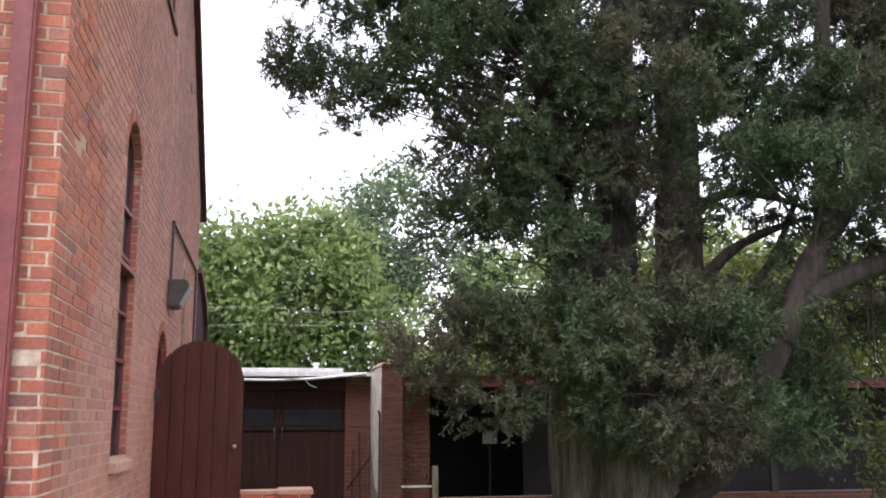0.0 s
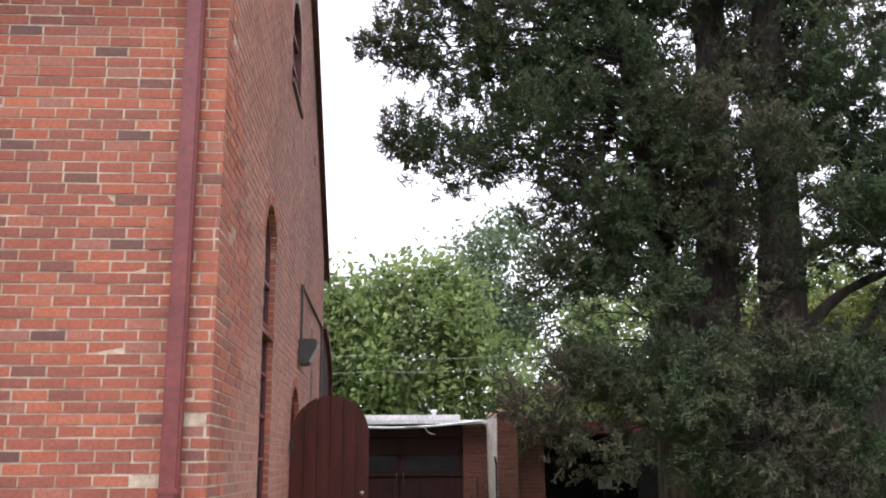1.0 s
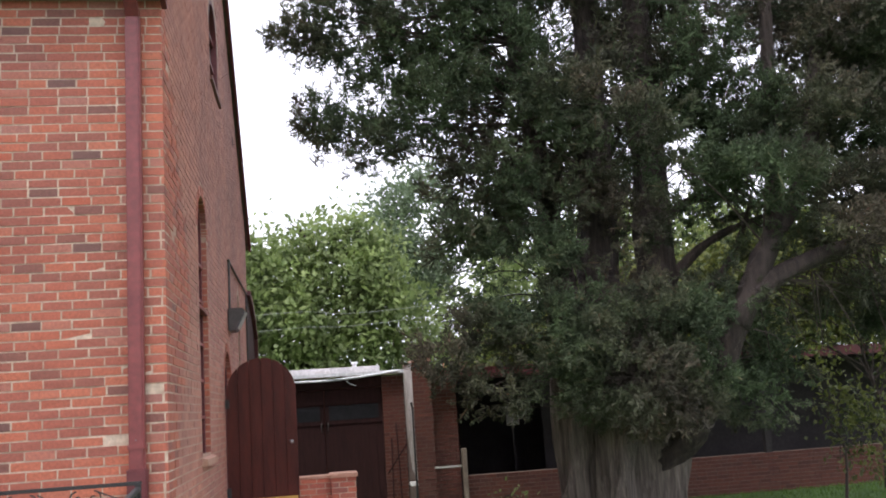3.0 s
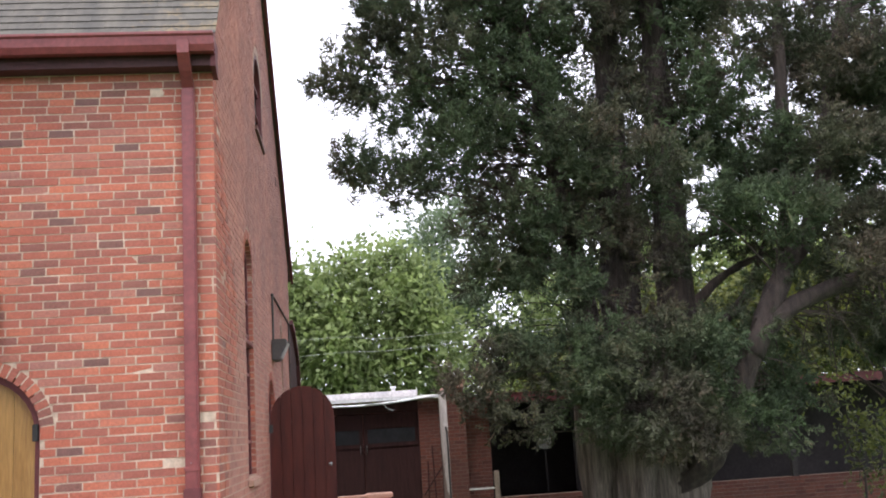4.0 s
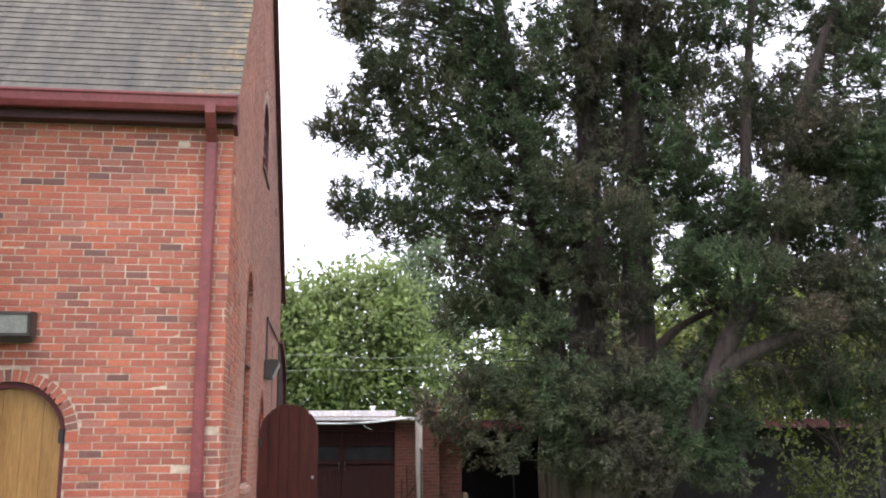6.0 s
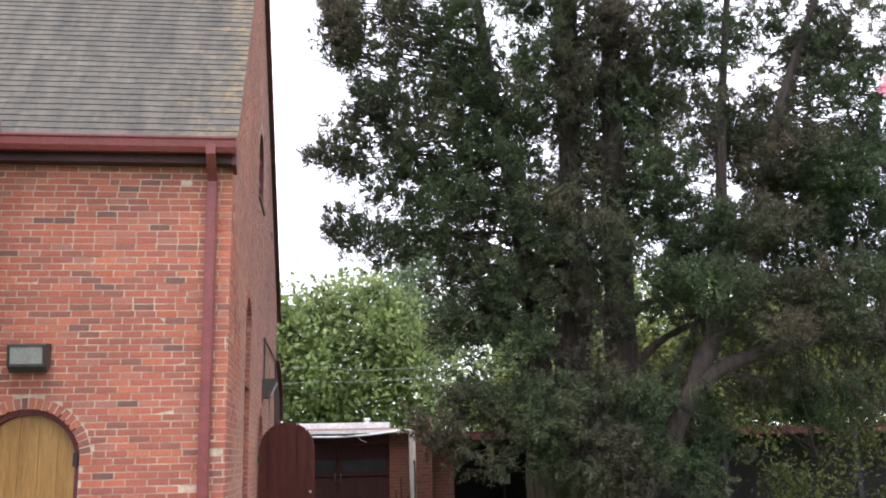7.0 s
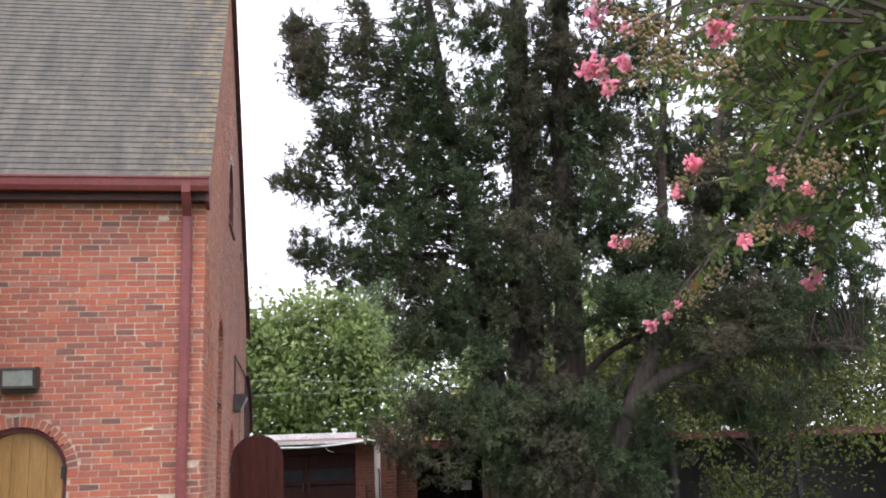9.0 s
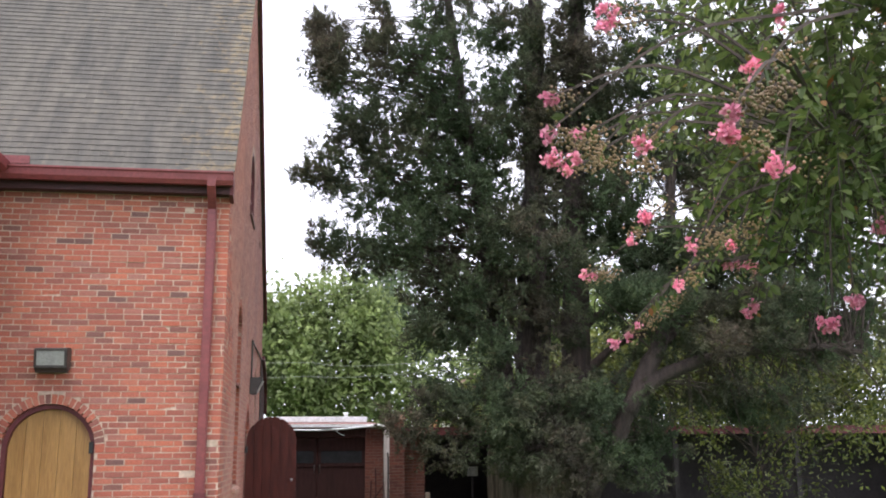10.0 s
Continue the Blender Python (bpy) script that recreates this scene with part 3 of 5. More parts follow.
part("top_rail", boxes((0.2, 0.63, 4.353, 4.3595, 2.04, 2.055)), DARK_RED_WOOD, side_door)
for z in (0.6, 1.6):
    part("hinge", boxes((0.0, 0.05, 4.345, 4.3595, z, z + 0.1)), IRON, side_door)
arch_frame(SIDE_DOOR, "x", 0.03, -0.2, -0.05, MAROON_DULL, side_door, "door_frame")
# dark sheet stands in for the unlit room behind the opening
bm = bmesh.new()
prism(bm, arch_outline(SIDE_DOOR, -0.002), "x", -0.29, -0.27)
part("dark_fill", bm, SHADE, side_door, "dark sheet in place of the unlit interior")

# ---- lamps and conduit on the walls ----
def wall_pack(name, label):
    lamp = thing(name, -1.82, 0.0, 2.5, label, "wall lamp")
    bm = bmesh.new()
    prism(bm, [(-0.004, 2.55), (-0.004, 2.79), (-0.17, 2.775), (-0.2, 2.755), (-0.16, 2.55), (-0.1, 2.5)], "x", -2.03, -1.68)
    bmesh.ops.bevel(bm, geom=bm.edges[:], offset=0.008, segments=2, affect="EDGES")
    part("housing", bm, BRONZE, lamp)
    bm = bmesh.new()
    prism(bm, [(-0.171, 2.58), (-0.198, 2.738), (-0.207, 2.736), (-0.18, 2.578)], "x", -2.005, -1.705)
    part("lens", bm, LENS, lamp, "frosted glass lens, unlit")
    for x0, x1 in ((-2.03, -2.002), (-1.708, -1.68)):
        bm = bmesh.new()
        prism(bm, [(-0.165, 2.56), (-0.199, 2.755), (-0.213, 2.752), (-0.18, 2.557)], "x", x0, x1)
        part("rim", bm, BRONZE, lamp)
    for z0, z1, y0, y1 in ((2.555, 2.58, -0.182, -0.165), (2.738, 2.76, -0.213, -0.196)):
        part("rim", boxes((-2.03, -1.68, y0, y1, z0, z1)), BRONZE, lamp)
    return lamp


wall_pack("wall_lamp", "dark bronze box lamp above the oak door")
flood = thing("flood_lamp", 0.0, 5.2, 2.6, "grey box floodlight on the gable wall, unlit", "wall lamp")
bm = bmesh.new()
prism(bm, [(0.004, 2.56), (0.004, 2.84), (0.19, 2.84), (0.21, 2.8), (0.1, 2.56)], "y", 5.02, 5.38)
bmesh.ops.bevel(bm, geom=bm.edges[:], offset=0.01, segments=2, affect="EDGES")
part("housing", bm, BRONZE, flood)
bm = bmesh.new()
prism(bm, [(0.118, 2.59), (0.215, 2.79), (0.222, 2.786), (0.125, 2.586)], "y", 5.05, 5.35)
part("lens", bm, LENS, flood, "clear lamp glass")
conduit = thing("conduit", 0.02, 6.0, 3.4, "thin grey metal conduit running along brick wall", "pipe")
for run in ([(0.02, 5.15, 2.84), (0.02, 5.15, 3.46)], [(0.02, 5.15, 3.46), (0.02, 8.3, 3.44)], [(0.02, 8.3, 3.44), (0.02, 8.3, 0.2)]):
    bm = bmesh.new()
    tube(bm, run, 0.014, 8)
    part("run", bm, BRONZE, conduit)
for p in ((0.02, 5.15, 3.46), (0.02, 8.3, 3.44)):
    bm = bmesh.new()
    bmesh.ops.create_icosphere(bm, subdivisions=2, radius=0.022, matrix=Matrix.Translation(p))
    part("elbow", bm, BRONZE, conduit, smooth=True)
vent = thing("wall_vent", 0, 6.6, 5.45, "small dark vent hole in the gable", "vent")
part("frame", boxes((-0.005, 0.01, 6.55, 6.7, 5.4, 5.52), bevel=0.003), DARK_BRICK, vent)

# ---- front stoop and iron railing ----
stoop = part("front_stoop", boxes((WEST + 0.02, 0.02, -2.4, -0.004, -0.05, 0.1), bevel=0.01), CONCRETE)
tagged(stoop, "low concrete stoop before the oak door", "stoop", kind="structure")
railing = thing("railing", -0.55, -0.88, 0.1, "black wrought iron railing with scroll ornament", "railing")
X0, X1, RY, RZ = -1.04, -0.05, -0.88, 1.13
part("top_rail", boxes((X0 - 0.02, X1 + 0.02, RY - 0.022, RY + 0.022, RZ, RZ + 0.022), bevel=0.005), IRON, railing)
part("middle_rail", boxes((X0, X1, RY - 0.012, RY + 0.012, 1.0, 1.015)), IRON, railing)
part("bottom_rail", boxes((X0, X1, RY - 0.012, RY + 0.012, 0.2, 0.215)), IRON, railing)
for x in (X0, X1):
    part("post", boxes((x - 0.016, x + 0.016, RY - 0.016, RY + 0.016, 0.1, RZ)), IRON, railing)
for k in range(1, 9):
    x = X0 + (X1 - X0) * k / 9
    part("baluster", boxes((x - 0.006, x + 0.006, RY - 0.006, RY + 0.006, 0.215, 1.0)), IRON, railing)


def scroll(x, z, r, way):
    bm = bmesh.new()
    pts = []
    for k in range(22):
        a = k / 21 * 2.1 * math.pi
        rr = r * (1 - 0.72 * k / 21)
        pts.append((x + way * rr * math.sin(a), RY, z + rr * math.cos(a)))
    tube(bm, pts, 0.005, 5)
    part("scroll", bm, IRON, railing)


for x in (X0 + 0.33, X0 + 0.69):
    for way in (-1, 1):
        scroll(x + way * 0.05, 1.072, 0.045, way)
for a, b in ((X0 + 0.02, X0 + 0.24), (X0 + 0.42, X0 + 0.6), (X1 - 0.24, X1 - 0.02)):
    bm = bmesh.new()
    tube(bm, curve([(a, RY, 1.115), (a * 0.7 + b * 0.3, RY, 1.085), (a * 0.3 + b * 0.7, RY, 1.05), (b, RY, 1.02)], 5), 0.005, 5)
    part("tendril", bm, IRON, railing)
part("lock_box", boxes((X0 + 0.04, X0 + 0.13, RY - 0.03, RY + 0.03, 0.87, 0.99), bevel=0.006), IRON, railing)
stair_rail = thing("railing", -0.05, -1.6, 0.1, "black iron railing running out along the stoop", "railing")
bm = bmesh.new()
tube(bm, [(-0.05, -0.9, 1.105), (-0.05, -2.3, 0.97), (-0.05, -2.36, 0.93)], 0.02, 8)
part("top_rail", bm, IRON, stair_rail)
bm = bmesh.new()
tube(bm, [(-0.05, -0.9, 0.98), (-0.05, -2.3, 0.845)], 0.01, 6)
part("lower_rail", bm, IRON, stair_rail)
for k in range(14):
    y = -0.97 - 0.1 * k
    part("baluster", boxes((-0.057, -0.043, y - 0.006, y + 0.006, 0.09, 1.1 + (y + 0.9) * 0.096)), IRON, stair_rail)

# ---- side stoop with brick parapet ----
bm = boxes((0.0 + 0.004, 1.5, 3.4, 5.4, -0.6, 0.28))
side_stoop = part("side_stoop", bm, MORTAR)
tagged(side_stoop, "brick landing below the open side door", "stoop", kind="structure")


def brick_block(name, faces, label, category, mat, seed, core, parent=None):
    """A small brick thing: mortar core and joined bricks on the named faces."""
    rng = random.Random(seed)
    body = boxes(core)
    if parent is None:
        ob = part(name, body, MORTAR if mat is BRICKS else DIM_MORTAR)
        tagged(ob, label, category, kind="structure")
    else:
        ob = part(name, body, DIM_MORTAR, parent)
    for axis, at, flip, u0, u1, z0, z1 in faces:
        rows = list(laid_courses(u0, u1, z0, z1, rng, (), lambda u: z1 + 0.05))
        v, f = brick_soup(rows, axis, rng)
        d = 0 if axis == "y" else 1
        k = 1 if axis == "y" else 0
        v[:, k] = at + (v[:, k] if not flip else -v[:, k])
        s = soup("laid_bricks", v, f, mat, ob)
        s["kind"] = "stuff"
    return ob


brick_block("parapet", [("y", 5.39, False, 0.0, 1.19, -0.3, 0.66)], "low brick parapet wall at the landing", "wall", BRICKS, 3, (0.004, 1.18, 5.4, 5.62, -0.6, 0.66))
tagged(part("parapet_cap", boxes((0.004, 1.19, 5.38, 5.64, 0.662, 0.70), bevel=0.006), PALE_BRICK), "flat pale coping on the brick parapet", "coping", kind="structure")
brick_block("pier", [("y", 5.31, False, 1.19, 1.51, -0.3, 0.66), ("x", 1.19, True, 5.31, 5.66, 0.2, 0.66)], "short square brick pier with stone cap", "pier", BRICKS, 4, (1.2, 1.5, 5.32, 5.66, -0.6, 0.66))
tagged(part("pier_cap", boxes((1.17, 1.53, 5.28, 5.69, 0.662, 0.715), bevel=0.008), PALE_BRICK), "worn stone cap on the short brick pier", "coping", kind="structure")
rows = list(laid_courses(0.0, 2.0, 0.0, 1.5, random.Random(8), (), lambda u: 9))
v, f = brick_soup(rows, "y", random.Random(8))
paving = soup("paving_bricks", np.stack([v[:, 2], 3.4 + v[:, 0], 0.285 - v[:, 1]], 1), f, BRICKS, side_stoop)
paving["kind"] = "stuff"

# ---- annex beyond the gable ----
annex = thing("annex", -1.5, 9.7, -0.6, "low dark brown boarded annex behind the chapel", "building")
bm = bmesh.new()
prism(bm, [(8.86, -0.6), (8.86, 3.5), (9.4, 3.4), (10.0, 3.2), (10.45, 2.9), (10.6, 2.5), (10.6, -0.6)], "x", -3.0, 0.0)
part("wall", bm, BROWN_WOOD, annex)
bm = bmesh.new()
out = [(8.86, 3.56), (9.45, 3.46), (10.1, 3.26), (10.6, 2.96), (10.72, 2.5)]
prism(bm, out + [(y - 0.06, z - 0.08) for y, z in out[::-1]], "x", -3.0, 0.06)
part("roof", bm, MAROON_DULL, annex)

# ---- shed ----
SY = 11.7
shed = thing("shed", 1.6, SY, -0.6, "low garage with brown boarded double doors", "shed")
part("header", boxes((0.1, 2.79, SY - 0.03, SY + 0.15, 1.92, 2.13)), BROWN_WOOD, shed)
part("back_wall", boxes((-0.6, 2.8, 16.7, 16.9, -0.6, 2.28), (-0.6, -0.4, SY, 16.7, -0.6, 2.12)), DIM_BRICKS, shed)
part("floor_slab", boxes((-0.4, 2.79, SY + 0.02, 16.7, -0.62, -0.56)), CONCRETE, shed)
bm = bmesh.new()
prism(bm, [(SY - 0.2, 2.135), (17.0, 2.35), (17.0, 2.41), (SY - 0.2, 2.195)], "x", -0.7, 2.82)
part("roof", bm, TIN, shed)
part("drip_edge", boxes((-0.6, 2.8, SY - 0.225, SY - 0.203, 2.15, 2.215)), WHITE_METAL, shed, "white metal drip edge")
bm = bmesh.new()
tube(bm, curve([(0.5, SY - 0.24, 2.09), (1.2, SY - 0.25, 2.08), (1.9, SY - 0.25, 2.115), (2.7, SY - 0.24, 2.2)], 6), 0.022, 6)
part("loose_edge", bm, WHITE_METAL, shed, "loose strip of white edging hanging down")
bm = bmesh.new()
tube(bm, curve([(1.3, SY - 0.26, 2.1), (1.62, SY - 0.3, 2.09), (1.72, SY - 0.32, 2.0), (1.85, SY - 0.3, 1.95)], 6), 0.008, 5)
part("hanging_wire", bm, CABLE, shed)
part("roof_bar", boxes((-0.4, 2.72, 16.9, 17.1, 2.41, 2.57), bevel=0.01), WHITE_METAL, shed, "white metal upstand along the roof")
bm = bmesh.new()
bmesh.ops.create_cone(bm, cap_ends=True, segments=12, radius1=0.06, radius2=0.05, depth=0.1, matrix=Matrix.Translation((2.1, 17.0, 2.61)))
bmesh.ops.create_cone(bm, cap_ends=True, segments=12, radius1=0.09, radius2=0.07, depth=0.05, matrix=Matrix.Translation((2.1, 17.0, 2.67)))
part("roof_vent", bm, WHITE_METAL, shed, "small white roof vent")
for x0, x1 in ((0.1, 1.22), (1.235, 2.36)):
    leaf = part("garage_door", boxes((x0, x1, SY + 0.04, SY + 0.08, -0.57, 1.91)), BROWN_WOOD, shed)
    n = 8
    for k in range(n):
        a = x0 + (x1 - x0) * k / n
        part("board", boxes((a + 0.004, a + (x1 - x0) / n - 0.004, SY + 0.02, SY + 0.039, -0.55, 1.2)), BROWN_WOOD, leaf)
    part("pane", boxes((x0 + 0.08, x1 - 0.08, SY + 0.03, SY + 0.039, 1.32, 1.6)), GLASS, leaf)
    for z in (1.24, 1.62):
        part("rail", boxes((x0, x1, SY + 0.012, SY + 0.039, z, z + 0.07)), BROWN_WOOD, leaf)
    part("panel", boxes((x0 + 0.05, x1 - 0.05, SY + 0.025, SY + 0.039, 1.7, 1.9)), BROWN_WOOD, leaf)
for x in (1.16, 1.29):
    bm = bmesh.new()
    tube(bm, [(x, SY - 0.0, 1.28), (x, SY - 0.04, 1.24), (x, SY - 0.04, 1.14), (x, SY + 0.0, 1.1)], 0.009, 6)
    part("handle", bm, BRONZE, shed, "small metal pull handle")
brick_block("jamb", [("y", SY - 0.05, False, 2.36, 2.79, -0.6, 2.13)], "", "", DIM_BRICKS, 5, (2.365, 2.785, SY - 0.04, SY + 0.2, -0.6, 2.13), shed)
rack = thing("garden_rods", 2.55, SY - 0.3, -0.6, "thin rusty iron rods leaning by the brick jamb", "rods")
for a, b in (((2.45, SY - 0.35, -0.6), (2.5, SY - 0.07, 0.9)), ((2.62, SY - 0.4, -0.6), (2.6, SY - 0.07, 1.2)), ((2.4, SY - 0.12, 0.25), (2.75, SY - 0.5, 0.8))):
    bm = bmesh.new()
    tube(bm, [a, b], 0.012, 6)
    part("rod", bm, BROWN_WOOD, rack)

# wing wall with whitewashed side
wing = brick_block("wing_wall", [("y", 9.99, False, 2.79, 3.13, -0.6, 2.27)], "brick wing wall with flaking whitewashed side", "wall", DIM_BRICKS, 6, (2.8, 3.12, 10.0, 11.68, -0.6, 2.27))
bm = bmesh.new()
prism(bm, [(10.02, 0.2), (10.02, 2.26), (11.6, 2.2), (11.6, 1.2), (10.9, 0.35)], "x", 2.79, 2.799)
part("whitewash", bm, FLAKED, wing, "flaking white paint")
bm = bmesh.new()
prism(bm, [(2.78, 2.272), (2.85, 2.33), (3.0, 2.36), (3.13, 2.42), (3.14, 2.272)], "y", 9.97, 11.5)
part("coping", bm, PALE_BRICK, wing)
drain = thing("drain_pipe", 2.74, 9.95, -0.5, "narrow dark pipe fixed to the wing wall", "pipe")
bm = bmesh.new()
tube(bm, [(2.76, 9.95, -0.52), (2.76, 9.95, 1.45), (2.74, 9.93, 1.56)], 0.018, 8)
part("pipe", bm, IRON, drain)
part("ledge", boxes((2.66, 2.788, 9.95, 10.3, 0.1, 0.16), bevel=0.01), WHITE, drain, "white painted ledge")

# ---- carport ----
CY = 10.05
carport = thing("carport", 8.0, 11.0, -0.5, "long dark open carport with maroon fascia", "carport")
part("fascia", boxes((3.14, 16.0, CY - 0.03, CY, 1.93, 2.1)), MAROON_DULL, carport)
part("flashing", boxes((3.14, 16.0, CY - 0.045, CY + 0.03, 2.102, 2.114)), MAROON_DULL, carport)
part("roof", boxes((3.14, 16.0, CY, 15.0, 2.02, 2.1)), TIN, carport)
# carport inside coloured near black, its shade put into the surfaces
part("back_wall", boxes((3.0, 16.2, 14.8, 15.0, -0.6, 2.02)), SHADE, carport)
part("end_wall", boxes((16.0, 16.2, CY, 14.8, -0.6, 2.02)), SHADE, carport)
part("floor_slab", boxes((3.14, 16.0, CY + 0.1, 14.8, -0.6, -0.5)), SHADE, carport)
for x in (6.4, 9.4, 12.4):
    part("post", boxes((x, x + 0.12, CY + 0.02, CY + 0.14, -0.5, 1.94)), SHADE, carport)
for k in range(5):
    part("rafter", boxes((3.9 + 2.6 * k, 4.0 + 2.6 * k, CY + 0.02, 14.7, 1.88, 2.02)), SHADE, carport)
brick_block("inner_wall", [("y", CY + 0.28, False, 3.14, 3.62, -0.5, 1.93)], "", "", DIM_BRICKS, 7, (3.14, 3.61, CY + 0.3, CY + 0.5, -0.55, 1.93), carport)
brick_block("dwarf_wall", [("y", CY + 0.01, False, 3.7, 15.9, -0.6, 0.2)], "", "", DIM_BRICKS, 9, (3.7, 15.9, CY + 0.02, CY + 0.2, -0.6, 0.2), carport)
# flat dark sheet put where the carport's depth is only shade
part("dark_panel", boxes((5.6, 15.9, CY + 1.9, CY + 1.94, -0.5, 1.9)), SHADE, carport, "dark panel standing in for the shaded depth")
sign = thing("notice", 4.75, 12.0, 0.9, "small pale slatted notice on the carport wall", "notice")
part("board", boxes((4.86, 5.12, 11.94, 11.955, 0.98, 1.2)), CONCRETE, sign)
for k in range(5):
    part("slat", boxes((4.875 + 0.05 * k, 4.895 + 0.05 * k, 11.935, 11.94, 0.99, 1.19)), STEEL, sign)
part("stake", boxes((4.97, 5.01, 11.955, 11.99, -0.5, 1.2)), SHADE, sign)
gate = thing("rail_post", 3.63, 9.9, -0.5, "short grey post with one white rail", "post")
part("post", boxes((3.58, 3.67, 9.86, 9.95, -0.52, 0.7), bevel=0.008), PALE_BARK, gate)
part("rail", boxes((3.1, 3.58, 9.89, 9.92, 0.38, 0.41)), WHITE, gate)


# ---- trees ----
def sprays(centres, ways, count, length, width, spread, rng, droop=0.0, quad=True):
    """Narrow leaves in tufts: count leaves round each centre, pointing mostly along its way."""
    n = len(centres) * count
    c = np.repeat(centres, count, 0) + rng.normal(0, 1, (n, 3)) * np.asarray(spread)
    d = np.repeat(ways, count, 0) + rng.normal(0, 0.6, (n, 3))
    d[:, 2] -= droop
    d /= np.linalg.norm(d, axis=1, keepdims=True)
    s = np.cross(d, rng.normal(0, 1, (n, 3)))
    s /= np.linalg.norm(s, axis=1, keepdims=True)
    ln = (length * rng.uniform(0.55, 1.3, n))[:, None]
    wd = (width * rng.uniform(0.6, 1.3, n))[:, None]
    up = np.cross(d, s)
    a, b = c, c + d * ln
    mid = c + d * ln * 0.5 + up * ln * 0.08
    v = np.stack([a, mid + s * wd, b, mid - s * wd], 1).reshape(-1, 3)
    f = np.arange(n * 4).reshape(-1, 4)
    return v, f


def in_lobes(lobes, per, rng, gap, scale, shell=0.55):
    """Clump centres in the outer part of each lobe, thinned by a noise so that gaps stay open; and their outward ways."""
    out, ways = [], []
    for x, y, z, rx, ry, rz, dens in lobes:
        n = int(per * dens * (rx * ry + ry * rz + rz * rx))
        d = rng.normal(0, 1, (n, 3))
        d /= np.linalg.norm(d, axis=1, keepdims=True)
        r = shell + (1 - shell) * rng.random(n) ** 0.6
        # tongues: the outline runs in and out
        k = np.array([noise.noise((float(a[0]) * 2.6 + x, float(a[1]) * 2.6 + y, float(a[2]) * 2.6 + z)) for a in d])
        fine = scale * 2.9
        p = np.array((x, y, z)) + d * np.array((rx, ry, rz)) * (r * (1 + 0.38 * k))[:, None]
        keep = np.array([noise.noise((float(q[0]) * scale, float(q[1]) * scale, float(q[2]) * scale)) + 0.45 * noise.noise((float(q[0]) * fine, float(q[1]) * fine, float(q[2]) * fine)) for q in p]) > gap
        out.append(p[keep])
        ways.append(d[keep])
    return np.concatenate(out), np.concatenate(ways)


rs = np.random.RandomState(7)
cedar = thing("cedar_tree", 5.0, 5.4, -0.3, "large old dark green cedar with fluted trunk on the lawn", "tree")


def fluted_trunk():
    """The short massive butt, its buttresses running down to the roots."""
    bm = bmesh.new()
    prof = ((-0.45, 1.02), (-0.2, 0.86), (0.1, 0.76), (0.5, 0.76), (0.9, 0.84), (1.3, 0.9), (1.8, 0.8), (2.3, 0.62), (2.8, 0.5))
    rings = []
    for z, r in prof:
        ring = []
        for k in range(64):
            a = 2 * math.pi * k / 64
            fl = 0.1 * math.sin(6 * a + 0.5 * z) + 0.05 * math.sin(13 * a - 1.1 * z) + 0.12 * noise.noise((math.cos(a) * 2, math.sin(a) * 2, z * 1.2))
            rr = r * (0.97 + fl * 2.1)
            ring.append(bm.verts.new((4.95 + 0.12 * z + rr * math.cos(a), 5.4 + 0.8 * rr * math.sin(a), z)))
        rings.append(ring)
    for a, b in zip(rings, rings[1:]):
        for k in range(64):
            bm.faces.new((a[k], a[(k + 1) % 64], b[(k + 1) % 64], b[k]))
    bm.faces.new(rings[-1])
    bm.faces.new(rings[0][::-1])
    return bm


part("trunk", fluted_trunk(), TRUNK_BARK, cedar, smooth=True)
STEMS = [([(4.85, 5.4, 1.6), (4.92, 5.4, 2.9), (5.04, 5.4, 5.6), (5.16, 5.4, 8.2), (5.3, 5.5, 12.5)], 0.34),
         ([(5.5, 5.5, 1.6), (5.8, 5.5, 3.2), (5.87, 5.5, 6.3), (6.0, 5.5, 8.8), (6.3, 5.6, 12.5)], 0.33),
         ([(5.1, 5.7, 1.7), (5.35, 6.1, 4.0), (5.4, 6.3, 7.0), (5.2, 6.3, 10.5)], 0.2),
         ([(4.6, 5.3, 1.6), (4.35, 5.3, 3.4), (4.1, 5.3, 5.6), (3.7, 5.2, 8.0), (3.4, 5.2, 10.5)], 0.2),
         ([(5.4, 5.1, 0.5), (5.75, 4.65, 0.95), (6.08, 4.4, 1.65), (6.42, 4.2, 2.45), (7.1, 4.2, 2.9), (8.15, 4.2, 3.2), (9.5, 4.3, 3.35), (10.8, 4.5, 3.3)], 0.19),
         ([(6.3, 4.25, 2.2), (6.85, 4.3, 3.2), (7.8, 4.8, 4.3), (8.38, 5.0, 6.2), (8.75, 5.0, 7.35), (9.4, 5.0, 8.9), (10.2, 5.0, 10.8)], 0.16),
         ([(7.0, 4.4, 3.4), (7.4, 4.8, 4.6), (7.58, 5.0, 6.0), (7.72, 5.0, 7.4), (7.95, 5.0, 9.1), (8.3, 5.1, 11.0)], 0.13),
         ([(5.8, 5.5, 3.6), (6.3, 5.5, 4.06), (6.9, 5.5, 4.12), (7.6, 5.5, 3.95)], 0.08),
         ([(5.75, 5.5, 2.7), (6.2, 5.4, 3.2), (6.7, 5.4, 3.55), (7.5, 5.4, 3.85)], 0.1),
         ([(5.7, 5.2, 1.9), (6.2, 5.1, 2.6), (6.7, 5.0, 3.2), (7.1, 5.0, 4.0)], 0.09)]
for pts, r0 in STEMS:
    bm = bmesh.new()
    line = curve(pts, 6)
    tube(bm, line, [r0 * (1 - 0.72 * k / len(line)) for k in range(len(line))], 16, 0.34, random.Random(len(line)))
    part("limb", bm, BARK, cedar, smooth=True)

